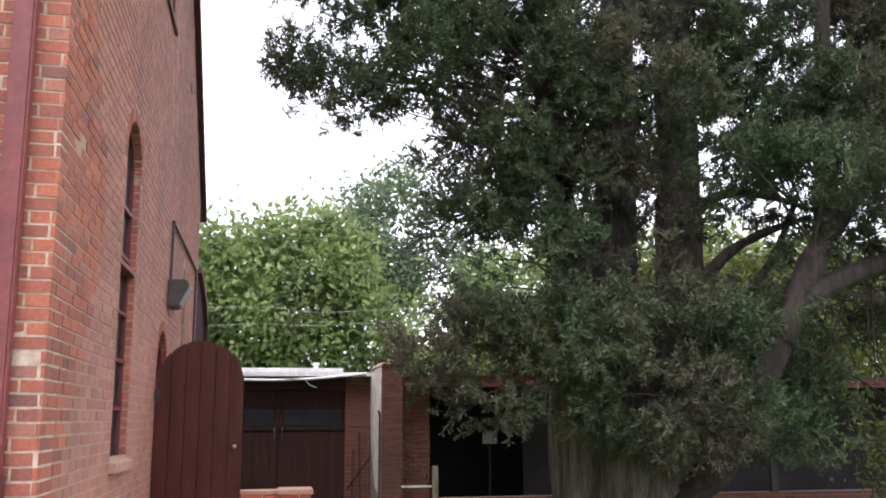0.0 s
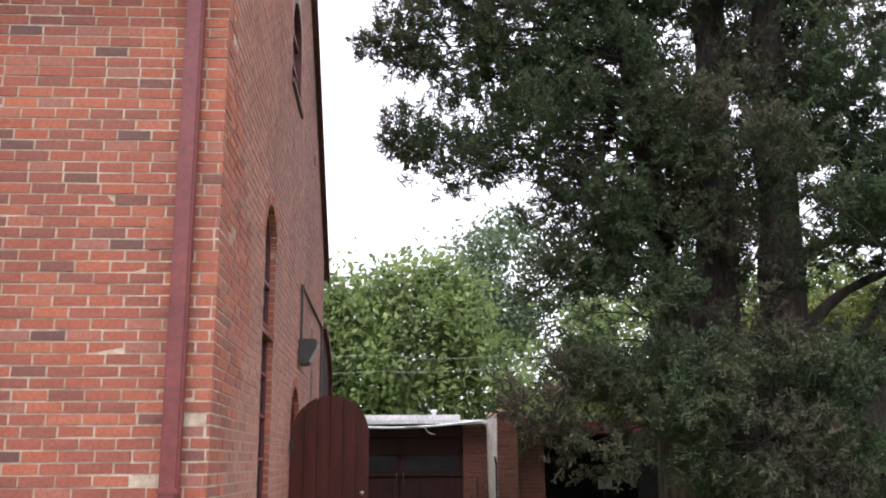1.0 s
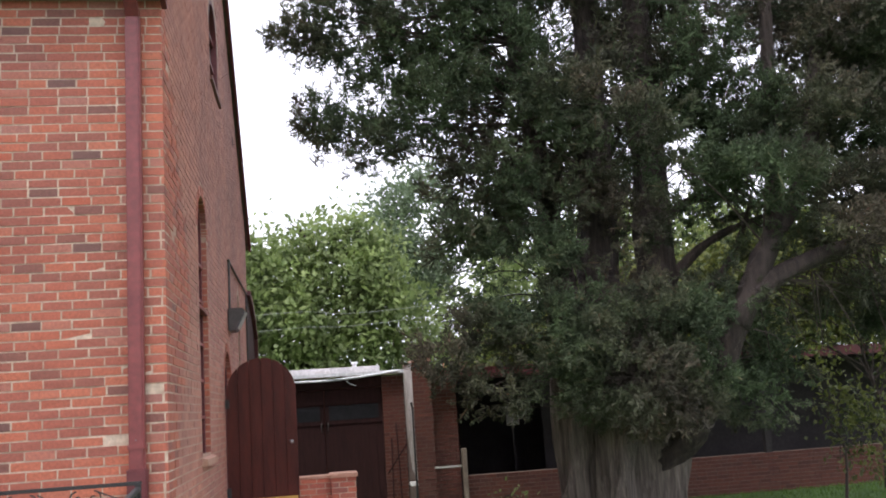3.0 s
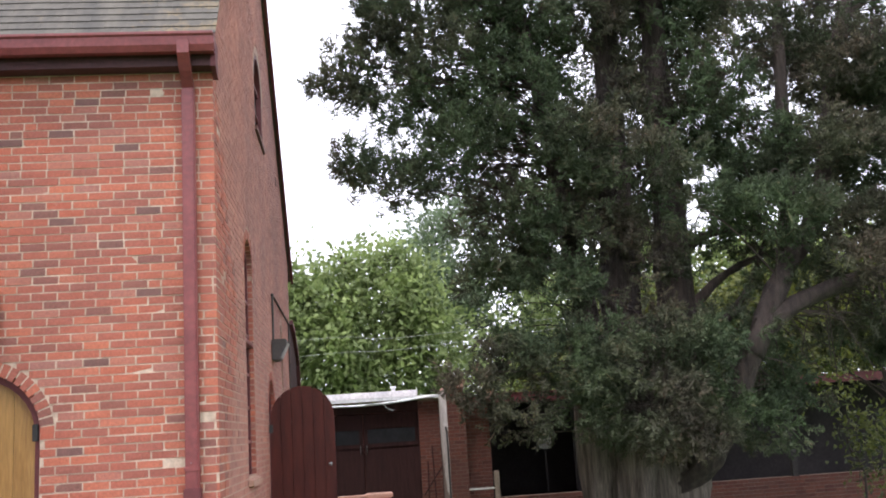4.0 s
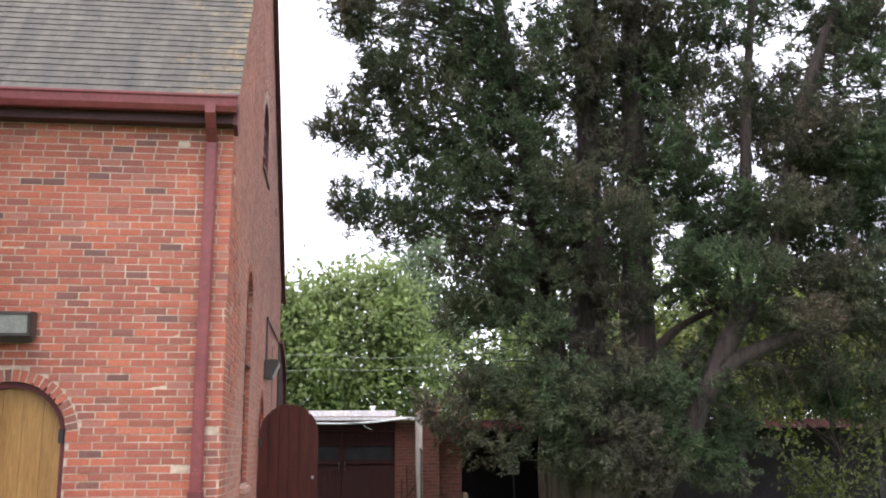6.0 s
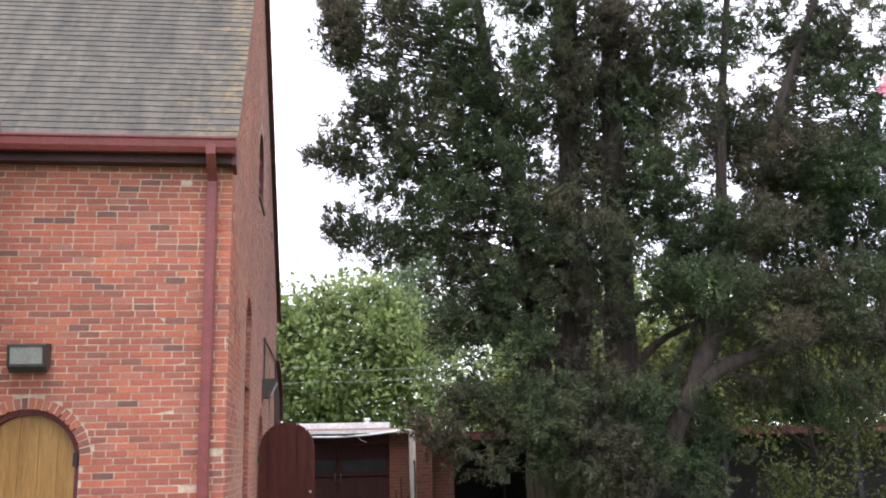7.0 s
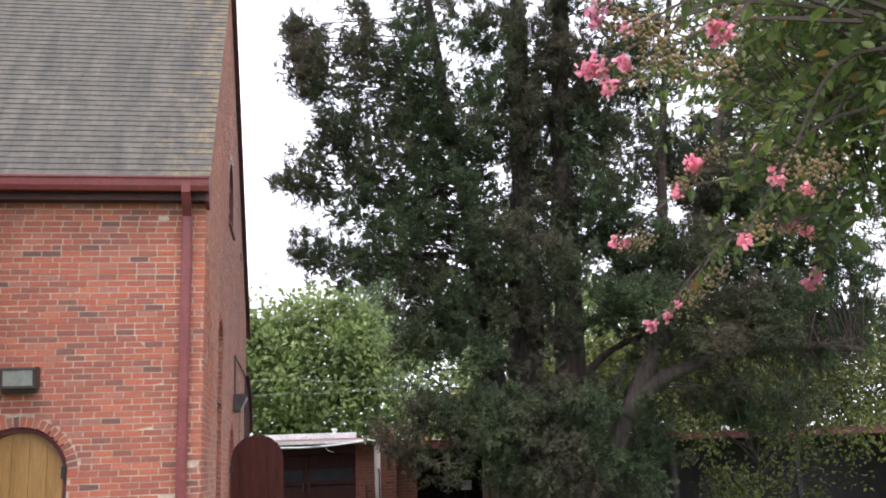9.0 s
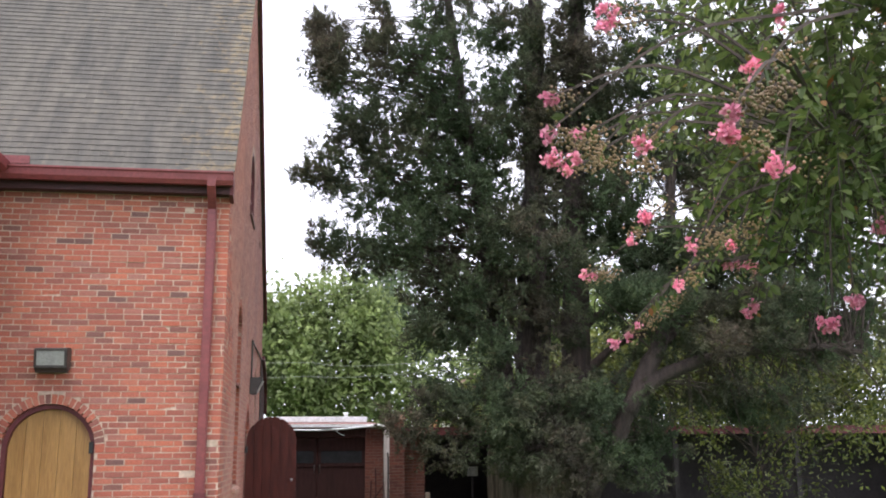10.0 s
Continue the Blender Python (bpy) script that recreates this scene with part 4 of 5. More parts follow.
# foliage masses: centre, half sizes, density
LOBES_LEFT = [(1.79, 5, 8.39, 0.95, 0.99, 0.74, 1), (1.03, 5, 8.63, 0.40, 0.47, 0.41, 1), (1.21, 5.1, 9.33, 0.32, 0.51, 0.57, 0.9), (2.16, 5.2, 9.36, 0.22, 0.46, 0.57, 0.9), (3.27, 5, 8.65, 0.89, 1.09, 0.98, 1),
              (1.69, 5, 6.41, 0.79, 0.71, 0.43, 1), (0.96, 5, 6.37, 0.34, 0.32, 0.21, 1), (1.11, 5, 6.89, 0.30, 0.28, 0.18, 1), (2.65, 5, 6.67, 0.95, 0.91, 0.62, 1), (1.73, 4.8, 4.95, 0.69, 0.63, 0.39, 1),
              (1.23, 4.8, 5.23, 0.30, 0.34, 0.28, 1), (2.72, 5, 5.3, 0.79, 0.80, 0.57, 0.9), (3.55, 5, 6.09, 0.85, 0.95, 0.78, 0.9), (1.7, 5, 7.3, 0.55, 0.53, 0.34, 0.9)]
LOBES_CORE = [(3.3, 4.9, 4.28, 0.63, 0.75, 0.58, 1.2), (2.83, 4.9, 4.05, 0.36, 0.42, 0.31, 1.0), (4.24, 5.0, 7.68, 0.95, 1.18, 0.95, 1.0), (4.17, 4.9, 5.14, 0.72, 1.03, 0.94, 0.9), (5.1, 5.0, 8.99, 1.0, 1.04, 0.68, 0.9),
              (4.06, 4.8, 3.9, 0.54, 0.66, 0.54, 0.9), (5.27, 6.9, 7.08, 1.33, 1.3, 1.94, 0.55), (5.2, 6.9, 4.3, 1.3, 1.2, 1.0, 0.6), (8.45, 7.0, 6.82, 1.64, 1.3, 1.44, 0.35),
              (3.6, 6.3, 7.3, 1.2, 0.9, 1.2, 0.6), (3.9, 6.3, 5.0, 0.8, 0.8, 1.0, 0.6), (7.2, 6.3, 8.6, 1.3, 0.9, 1.0, 0.4)]
LOBES_FRONT = [(4.38, 4.3, 5.38, 0.56, 0.62, 0.43, 0.9), (5.13, 4.1, 4.78, 0.68, 0.68, 0.41, 0.9), (6.48, 5.0, 8.71, 0.86, 0.95, 0.68, 0.7), (7.03, 5.0, 7.13, 0.77, 0.81, 0.54, 0.5), (6.43, 4.8, 6.08, 0.76, 0.8, 0.54, 0.7),
               (6.75, 4.0, 4.09, 0.8, 0.75, 0.41, 1.0), (5.78, 4.2, 4.3, 0.51, 0.56, 0.39, 0.7), (7.71, 4.6, 5.16, 0.84, 0.85, 0.53, 0.7), (9.11, 4.6, 6.21, 0.93, 0.91, 0.55, 1.0), (9.16, 4.4, 4.12, 0.91, 0.89, 0.52, 1.0), (8.18, 4.4, 3.98, 0.7, 0.66, 0.36, 0.9)]
LOBES_HIGH = [(8.12, 5.0, 7.73, 0.77, 0.76, 0.45, 0.3), (9.79, 5.0, 7.56, 0.81, 0.79, 0.45, 0.5), (7.33, 5.0, 9.56, 0.72, 0.7, 0.41, 0.6), (9.06, 5.0, 9.74, 0.81, 0.73, 0.36, 0.45), (10.43, 5.0, 8.95, 0.72, 0.84, 0.63, 0.7), (11.4, 5.2, 6.4, 1.2, 1.2, 1.6, 0.4),
              (10.6, 4.8, 4.7, 0.9, 0.9, 0.7, 0.8), (10.7, 4.8, 3.6, 0.8, 0.7, 0.4, 0.7), (10.5, 5.0, 6.7, 0.7, 0.8, 0.6, 0.7), (9.7, 5.1, 8.3, 0.7, 0.7, 0.4, 0.5)]
LOBES_TOP = [(1.35, 5.0, 8.46, 0.44, 0.54, 0.44, 1.0), (0.98, 5.1, 9.13, 0.16, 0.35, 0.41, 0.9), (2.1, 5.1, 9.61, 0.29, 0.39, 0.34, 1.0), (3.39, 5.0, 10.28, 0.92, 1.03, 0.73, 1.0), (4.88, 5.2, 10.85, 1.08, 1.22, 0.89, 1.0), (6.72, 5.2, 11.11, 1.18, 1.3, 0.99, 0.9),
             (8.74, 5.2, 11.26, 1.28, 1.3, 0.99, 0.7), (11.1, 5.2, 11.56, 1.28, 1.3, 0.99, 0.7), (5.87, 5.3, 12.48, 1.59, 1.3, 0.89, 0.8)]
LOBES_SKIRT = [(3.35, 4.8, 3.08, 0.58, 0.66, 0.49, 1.0), (3.03, 4.3, 2.3, 0.56, 0.55, 0.33, 0.9), (3.86, 4.6, 3.28, 0.57, 0.66, 0.48, 1.0), (3.99, 4.3, 2.29, 0.91, 0.89, 0.53, 1.1), (3.38, 4.4, 1.63, 0.65, 0.59, 0.3, 0.7), (4.62, 4.1, 1.73, 0.89, 0.93, 0.61, 1.2),
               (5.42, 4.2, 2.19, 0.6, 0.7, 0.53, 1.0), (5.72, 4.2, 1.47, 0.47, 0.58, 0.47, 0.9), (7.14, 5.0, 1.71, 0.59, 0.54, 0.29, 0.8), (5.12, 4.4, 3.03, 0.52, 0.54, 0.35, 0.35), (8.57, 4.5, 2.67, 0.92, 0.74, 0.28, 0.35), (9.4, 4.5, 2.43, 0.7, 0.65, 0.35, 0.4)]

LOBES_FILL = [(6.46, 5.60, 7.76, 0.71, 0.96, 0.85, 0.80), (6.26, 5.40, 5.69, 0.56, 0.75, 0.65, 0.70), (7.44, 5.20, 8.72, 0.73, 0.80, 0.55, 0.70), (8.63, 5.00, 6.53, 0.72, 0.87, 0.68, 0.90), (8.49, 4.80, 5.16, 0.71, 0.78, 0.54, 0.90), (9.95, 4.80, 5.48, 0.71, 0.86, 0.67, 0.90),
              (7.08, 5.00, 5.20, 0.72, 0.79, 0.54, 0.90), (5.42, 5.20, 7.69, 0.37, 0.57, 0.55, 0.50), (4.65, 4.80, 4.46, 0.49, 0.75, 0.71, 0.45), (5.33, 4.70, 3.70, 0.49, 0.60, 0.49, 0.40), (6.74, 5.00, 2.03, 0.50, 0.59, 0.45, 0.90), (7.74, 4.00, 3.38, 0.68, 0.57, 0.24, 0.60),  (8.78, 4.00, 3.51, 0.68, 0.60, 0.30, 0.80)]
LOBES_LOW = [(5.11, 4.10, 1.27, 0.68, 0.61, 0.31, 1.00), (8.23, 5.40, 7.08, 0.74, 0.81, 0.56, 0.60), (7.25, 4.60, 3.32, 0.62, 0.57, 0.31, 0.50), (9.69, 5.40, 8.66, 0.65, 0.69, 0.46, 0.40), (8.41, 5.20, 2.44, 0.83, 0.74, 0.37, 0.50)]
LOBES_JOIN = [(2.35, 5.00, 5.87, 0.81, 0.70, 0.32, 0.70), (2.18, 5.00, 7.47, 0.72, 0.65, 0.32, 0.90), (3.25, 5.00, 7.45, 0.63, 0.67, 0.45, 0.80), (4.61, 5.00, 9.40, 0.63, 0.62, 0.36, 0.80), (6.11, 5.80, 9.87, 0.57, 0.71, 0.57, 0.70), (5.87, 6.10, 7.61, 0.44, 0.63, 0.58, 0.60),
              (5.64, 6.00, 5.21, 0.43, 0.75, 0.77, 0.90), (6.37, 5.00, 4.89, 0.54, 0.59, 0.41, 0.80), (6.72, 5.60, 4.02, 0.47, 0.53, 0.38, 0.40), (9.81, 5.00, 8.71, 0.63, 0.62, 0.36, 0.50), (10.35, 5.00, 7.85, 0.63, 0.73, 0.54, 0.80), (4.84, 5.00, 7.80, 0.54, 0.79, 0.72, 0.50)]
LOBES_LOW += [(6.26, 4.60, 2.60, 0.53, 0.66, 0.53, 0.80), (2.62, 4.50, 2.02, 0.44, 0.46, 0.31, 0.70), (6.62, 4.60, 1.28, 0.53, 0.55, 0.35, 0.70), (3.69, 4.20, 1.75, 0.51, 0.53, 0.34, 0.80), (5.34, 4.30, 2.58, 0.52, 0.56, 0.39, 0.70), (9.08, 5.00, 2.24, 0.72, 0.67, 0.36, 0.60), (9.74, 4.60, 3.13, 0.53, 0.55, 0.35, 0.50)]
LOBES_BACK = [(9.5, 6.5, 5.2, 1.3, 0.8, 1.2, 1.0), (9.3, 6.5, 7.3, 1.2, 0.8, 1.0, 0.8), (10.9, 6.5, 6.3, 1.2, 0.8, 1.6, 1.0), (7.6, 6.6, 5.2, 1.0, 0.7, 0.8, 0.8), (6.6, 6.6, 6.6, 0.9, 0.7, 1.2, 0.9), (6.4, 6.8, 9.0, 1.0, 0.8, 1.0, 0.8), (9.8, 6.5, 9.4, 1.3, 0.8, 1.0, 0.8), (11.2, 6.0, 4.0, 1.2, 0.8, 0.8, 1.0)]
LOBES_BACK += [(3.3, 4.8, 3.7, 0.5, 0.5, 0.4, 1.0), (2.9, 4.8, 3.5, 0.3, 0.3, 0.25, 0.9), (5.1, 4.9, 6.6, 0.5, 0.3, 0.7, 0.6), (5.9, 4.9, 7.6, 0.5, 0.3, 0.8, 0.6), (5.3, 4.8, 5.6, 0.5, 0.3, 0.4, 0.6)]


def plume_shape(rng, leaves=15):
    """One ragged spray of scaly foliage along +z, one unit long: a thin core and short scales standing off it."""
    v, f = [], []
    for t, r in ((0.0, 0.03), (0.45, 0.06), (1.0, 0.01)):
        for k in range(3):
            a = 2 * math.pi * k / 3 + t * 2
            rr = r * rng.uniform(0.7, 1.3)
            v.append((rr * math.cos(a), rr * math.sin(a), t))
    for i in range(2):
        for k in range(3):
            f.append((i * 3 + k, i * 3 + (k + 1) % 3, i * 3 + 3 + (k + 1) % 3, i * 3 + 3 + k))
    for k in range(leaves):
        t = rng.uniform(0.0, 0.95)
        a = rng.uniform(0, 2 * math.pi)
        o = np.array((math.cos(a), math.sin(a), 0))
        base_at = o * 0.05 + np.array((0, 0, t))
        d = o * rng.uniform(0.5, 1.3) + np.array((0, 0, rng.uniform(0.2, 1.2))) + rng.normal(0, 0.25, 3)
        d /= np.linalg.norm(d)
        side = np.cross(d, rng.normal(0, 1, 3))
        side /= np.linalg.norm(side)
        ln, wd = rng.uniform(0.25, 0.5) * (1.15 - 0.6 * t), rng.uniform(0.038, 0.068)
        i = len(v)
        v += [tuple(base_at), tuple(base_at + d * ln * 0.55 + side * wd), tuple(base_at + d * ln), tuple(base_at + d * ln * 0.45 - side * wd)]
        f.append((i, i + 1, i + 2, i + 3))
    return np.array(v), np.array(f)


PLUMES = [plume_shape(rs) for _ in range(8)]
twig_ends = []


def plume_crown(lobes, per, gap, size, each=5, up=0.35):
    """Tufts of plumes in the outer part of each lobe; the plumes of a tuft fan out from one twig end."""
    c, w = in_lobes(lobes, per, rs, gap, 1.5, 0.3)
    twig_ends.extend(c[rs.random(len(c)) < 0.08])
    n = len(c) * each
    way = np.repeat(w, each, 0) * 0.75 + rs.normal(0, 0.6, (n, 3))
    way[:, 2] += up
    way /= np.linalg.norm(way, axis=1, keepdims=True)
    root = np.repeat(c, each, 0) + rs.normal(0, 0.05, (n, 3))
    ln = size * rs.uniform(0.6, 1.35, n)
    sx = np.cross(way, rs.normal(0, 1, (n, 3)))
    sx /= np.linalg.norm(sx, axis=1, keepdims=True)
    sy = np.cross(way, sx)
    kind = rs.randint(0, len(PLUMES), n)
    vs, fs, k0 = [], [], 0
    for k, (pv, pf) in enumerate(PLUMES):
        i = np.nonzero(kind == k)[0]
        q = root[i][:, None] + ln[i][:, None, None] * (pv[None, :, :1] * sx[i][:, None] + pv[None, :, 1:2] * sy[i][:, None] + pv[None, :, 2:] * way[i][:, None])
        vs.append(q.reshape(-1, 3))
        fs.append((k0 + np.arange(len(i))[:, None, None] * len(pv) + pf[None]).reshape(-1, 4))
        k0 += len(i) * len(pv)
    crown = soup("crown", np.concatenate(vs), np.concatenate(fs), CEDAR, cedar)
    crown["kind"] = "stuff"


plume_crown(LOBES_LEFT, 130, -0.2, 0.17)
plume_crown(LOBES_CORE, 72, -0.24, 0.21)
plume_crown(LOBES_FRONT, 120, -0.26, 0.18)
plume_crown(LOBES_HIGH, 130, -0.2, 0.18)
plume_crown(LOBES_TOP, 56, -0.26, 0.21)
plume_crown(LOBES_SKIRT, 125, -0.26, 0.17, 5, 0.1)
plume_crown(LOBES_FILL, 125, -0.26, 0.18)
plume_crown(LOBES_BACK, 60, -0.2, 0.25)
plume_crown(LOBES_JOIN, 125, -0.26, 0.18)
plume_crown(LOBES_LOW, 125, -0.26, 0.18, 5, 0.1)
# branches out to the foliage
STEM_POINTS = [q for pts, r0 in STEMS for q in curve(pts, 6)[2:]]
bm = bmesh.new()
rb = random.Random(5)
for e in twig_ends:
    b = Vector(e)
    a = min(STEM_POINTS, key=lambda q: (q - b).length + (1.2 if q.z > b.z + 0.4 else 0) + rb.uniform(0, 0.8))
    mid = a.lerp(b, 0.5) + Vector((rb.uniform(-0.2, 0.2), rb.uniform(-0.2, 0.2), rb.uniform(-0.1, 0.3)))
    line = curve([a, mid, b], 5)
    r0 = 0.006 + 0.006 * (b - a).length
    tube(bm, line, [r0 * (1 - 0.85 * i / len(line)) for i in range(len(line))], 4)
branches = part("branch_mass", bm, TWIG, cedar)
branches["kind"] = "stuff"
# bare drooping twigs under the long low limb
bm = bmesh.new()
for k in range(110):
    t = rb.random()
    a = Vector((6.6 + 4.0 * t, 4.4 + rb.uniform(-0.3, 0.7), 2.6 + 0.8 * min(1, t * 1.6)))
    d = Vector((rb.uniform(-0.2, 1.0), rb.uniform(-0.4, 0.6), rb.uniform(-1.0, 0.25)))
    line = curve([a, a + d * 0.5 + Vector((0, 0, 0.08)), a + d * rb.uniform(0.9, 1.6)], 5)
    tube(bm, line, [0.014 * (1 - 0.8 * i / len(line)) for i in range(len(line))], 4)
twigs = part("twig_mass", bm, TWIG, cedar)
twigs["kind"] = "stuff"


def leafy_tree(name, x, y, h, lobes, mat, label, per, leaf, count, seed, trunk_r=0.22, bark=TWIG, gap=-0.15, scale=0.5):
    rng = np.random.RandomState(seed)
    t = thing(name, x, y, ground_z(x, y), label, "tree")
    bm = bmesh.new()
    line = curve([(x, y, ground_z(x, y) - 0.1), (x + 0.1, y, h * 0.3), (x - 0.1, y, h * 0.6), (x, y, h * 0.9)], 5)
    tube(bm, line, [trunk_r * (1 - 0.75 * k / len(line)) for k in range(len(line))], 10, 0.1, random.Random(seed))
    part("trunk", bm, bark, t, smooth=True)
    rr = random.Random(seed)
    bm = bmesh.new()
    for lx, ly, lz, a, b, c, dens in lobes:
        for j in range(3):
            e = Vector((lx + rr.uniform(-0.6, 0.6) * a, ly + rr.uniform(-0.6, 0.6) * b, lz + rr.uniform(-0.2, 0.6) * c))
            s = Vector((x, y, max(h * 0.2, lz - c * 1.2)))
            line = curve([s, s.lerp(e, 0.5) + Vector((0, 0, 0.2)), e], 5)
            tube(bm, line, [trunk_r * 0.35 * (1 - 0.85 * i / len(line)) for i in range(len(line))], 5)
    lim = part("limb_mass", bm, bark, t)
    lim["kind"] = "stuff"
    c, w = in_lobes(lobes, per, rng, gap, scale, 0.4)
    v, f = sprays(c, w * 0.5, count, leaf, leaf * 0.26, leaf * 1.5, rng, droop=0.25)
    cr = soup("crown", v, f, mat, t)
    cr["kind"] = "stuff"
    return t


MAPLE_LOBES = [(0.0, 27, 6.3, 1.5, 1.8, 1.5, 0.9), (2.2, 27, 6.6, 1.3, 1.8, 1.3, 0.9), (-1.6, 27, 5.9, 1.5, 1.8, 1.8, 0.9), (1.0, 26.5, 4.4, 2.2, 1.6, 1.2, 1), (3.6, 27, 5.4, 1.3, 1.6, 1.6, 1), (-2.2, 27, 4, 1.8, 1.6, 1.6, 1), (1.5, 26.6, 3.0, 2.8, 1.4, 1.0, 1),
               (4.6, 27, 3.4, 1.6, 1.4, 1.2, 1), (1.0, 25.6, 5.2, 1.0, 0.8, 0.8, 1), (0.4, 27, 8.0, 0.5, 0.6, 0.5, 0.8), (1.5, 27, 7.9, 0.6, 0.6, 0.4, 0.8), (2.8, 27, 8.0, 0.5, 0.6, 0.6, 0.8), (3.5, 27, 7.3, 0.7, 0.6, 0.5, 0.8)]
leafy_tree("maple_tree", 1.2, 27, 8.0, MAPLE_LOBES, BROAD, "bright green leafy tree behind the garage", 30, 0.3, 18, 11, gap=-0.2, scale=0.8)
leafy_tree("elm_tree", 4.6, 33, 11.0, [(4.6, 33, 9.3, 1.7, 1.7, 1.6, 0.8), (5.6, 33, 7.4, 1.8, 1.8, 1.6, 0.7), (4.4, 33, 6.8, 1.8, 1.8, 1.5, 0.7), (6.2, 33, 10.4, 1.6, 1.6, 1.4, 0.8), (7.6, 33, 8.4, 1.3, 1.2, 1.0, 0.9), (9.2, 33, 7.5, 1.4, 1.2, 1.1, 0.9), (6.5, 33, 6.5, 1.2, 1.2, 1.0, 0.9)],
           BROAD_FAR, "tall blue-green tree standing behind others", 26, 0.26, 20, 12)
leafy_tree("oak_tree", 9.0, 30, 9.0, [(7.6, 30, 4.6, 2.0, 2.0, 1.6, 0.8), (10.5, 30, 5.6, 2.6, 2.2, 2.4, 1), (14, 30, 6.4, 3, 2.4, 3.2, 1), (18, 30, 6, 3.4, 2.6, 3.4, 1), (22, 30, 6, 3, 2.6, 3, 1)],
           BROAD, "broad green tree far behind the cedar", 24, 0.3, 18, 13)
leafy_tree("tall_shrub", 10.4, 8.0, 3.2, [(9.4, 7.8, 2.6, 0.9, 0.7, 0.6, 0.7), (10.8, 8.0, 3.0, 1.1, 0.8, 0.9, 0.7), (12.2, 8.0, 2.4, 1.2, 0.9, 1.1, 0.7), (10.2, 7.6, 1.1, 0.6, 0.5, 0.6, 0.6), (11.6, 7.4, 1.0, 0.9, 0.7, 0.7, 0.6), (13.6, 7.8, 2.6, 1.3, 1, 1.6, 0.8), (8.4, 8.2, 2.2, 0.9, 0.6, 0.5, 1.0), (9.8, 8.1, 2.0, 1.0, 0.6, 0.5, 1.0), (11.4, 8.1, 2.0, 1.0, 0.6, 0.5, 1.0)],
           YELLOW_LEAF, "straggly yellow-green shrub beside the lawn", 36, 0.12, 14, 14, 0.045, TWIG, 0.02, 1.3)
leafy_tree("low_shrub", 8.7, 6.4, 1.5, [(8.65, 6.4, 1.2, 0.4, 0.35, 0.25, 1.0), (9.1, 6.4, 0.5, 0.45, 0.4, 0.5, 0.8)], YELLOW_LEAF, "small yellow-green shrub by the cedar", 90, 0.11, 18, 15, 0.025, TWIG, -0.1, 2.0)
leafy_tree("weed_clump", 3.9, 7.4, 0.1, [(3.95, 7.4, -0.22, 0.22, 0.2, 0.18, 1.0)], BROAD, "tuft of green weeds in the lawn", 260, 0.09, 12, 16, 0.01, TWIG, -0.3, 2.0)

leafy_tree("hedge_tree", 11.5, 17.5, 5.0, [(8.4, 17.5, 3.0, 1.3, 1.2, 1.2, 1), (10.4, 17.5, 3.6, 1.8, 1.3, 1.7, 1), (13, 17.5, 3.8, 2.0, 1.4, 2.0, 1), (16, 17.5, 4, 2.2, 1.4, 2.2, 1), (19.5, 17.5, 4, 2.4, 1.4, 2.4, 1), (6.4, 17.5, 2.6, 1.2, 1, 0.7, 0.8)],
           YELLOW_LEAF, "dense yellow-green hedge trees behind the carport", 60, 0.2, 16, 17, 0.12, TWIG, -0.3, 0.7)

# ---- cables and far house ----
for z0, z1 in ((4.75, 4.99), (4.2, 4.62)):
    cab = thing("overhead_cable", 2.0, 24, z0, "thin pale overhead cable crossing before trees", "cable", "overhead cables")
    bm = bmesh.new()
    tube(bm, curve([(-30, 24, z0 - 2.2), (-2, 24, z0 - 0.08), (6, 24, z1 - 0.12), (40, 24, z1 + 3.0)], 10), 0.006, 5)
    part("line", bm, CABLE, cab)
for x, h in ((-30.0, 3.2), (40.0, 9.0)):
    pole = thing("utility_pole", x, 24.05, -0.6, "weathered wooden pole carrying the overhead cables", "pole", "utility poles")
    bm = bmesh.new()
    tube(bm, [(x, 24.05, -0.7), (x, 24.05, h)], [0.14, 0.1], 10)
    part("shaft", bm, TWIG, pole, smooth=True)
house = thing("far_house", 7.5, 42, -0.6, "distant house with orange brick chimney and white gable", "house")
part("wall", boxes((8.3, 16, 42, 48, -0.6, 4.4)), WHITE, house)
bm = bmesh.new()
prism(bm, [(8.2, 4.35), (11.8, 6.6), (16.4, 4.35)], "y", 41.6, 48.4)
part("roof", bm, TIN, house)
part("chimney", boxes((7.8, 8.2, 41, 41.5, -0.6, 4.75)), TERRACOTTA, house, "orange brick chimney")
part("chimney_cap", boxes((7.75, 8.25, 40.95, 41.55, 4.75, 4.85)), CONCRETE, house)

# ---- crape myrtle by the path ----
myrtle = thing("crape_myrtle", 3.9, -8.2, 0.1, "pink flowering crape myrtle with arching leafy branches", "tree")
rm = random.Random(21)
HUBS = [Vector(h) for h in ((2.55, -8.25, 2.35), (2.35, -8.8, 2.45), (2.6, -9.0, 2.75), (2.15, -9.15, 2.4), (2.75, -8.0, 2.6), (2.9, -8.6, 3.05), (2.8, -8.35, 2.2), (2.2, -9.3, 2.65))]
for j, h in enumerate(HUBS):
    bm = bmesh.new()
    root = Vector((3.9 + 0.12 * math.cos(j), -8.2 + 0.12 * math.sin(j), 0.08))
    line = curve([root, Vector((3.9 + 0.2 * math.cos(j), -8.2, 1.3)), (root + h) / 2 + Vector((0.3, 0, 0.9)), h], 7)
    tube(bm, line, [0.024 * (1 - 0.82 * k / len(line)) for k in range(len(line))], 7)
    part("stem", bm, BARK, myrtle, smooth=True)
twig_bm = bmesh.new()
leaf_c, leaf_d = [], []


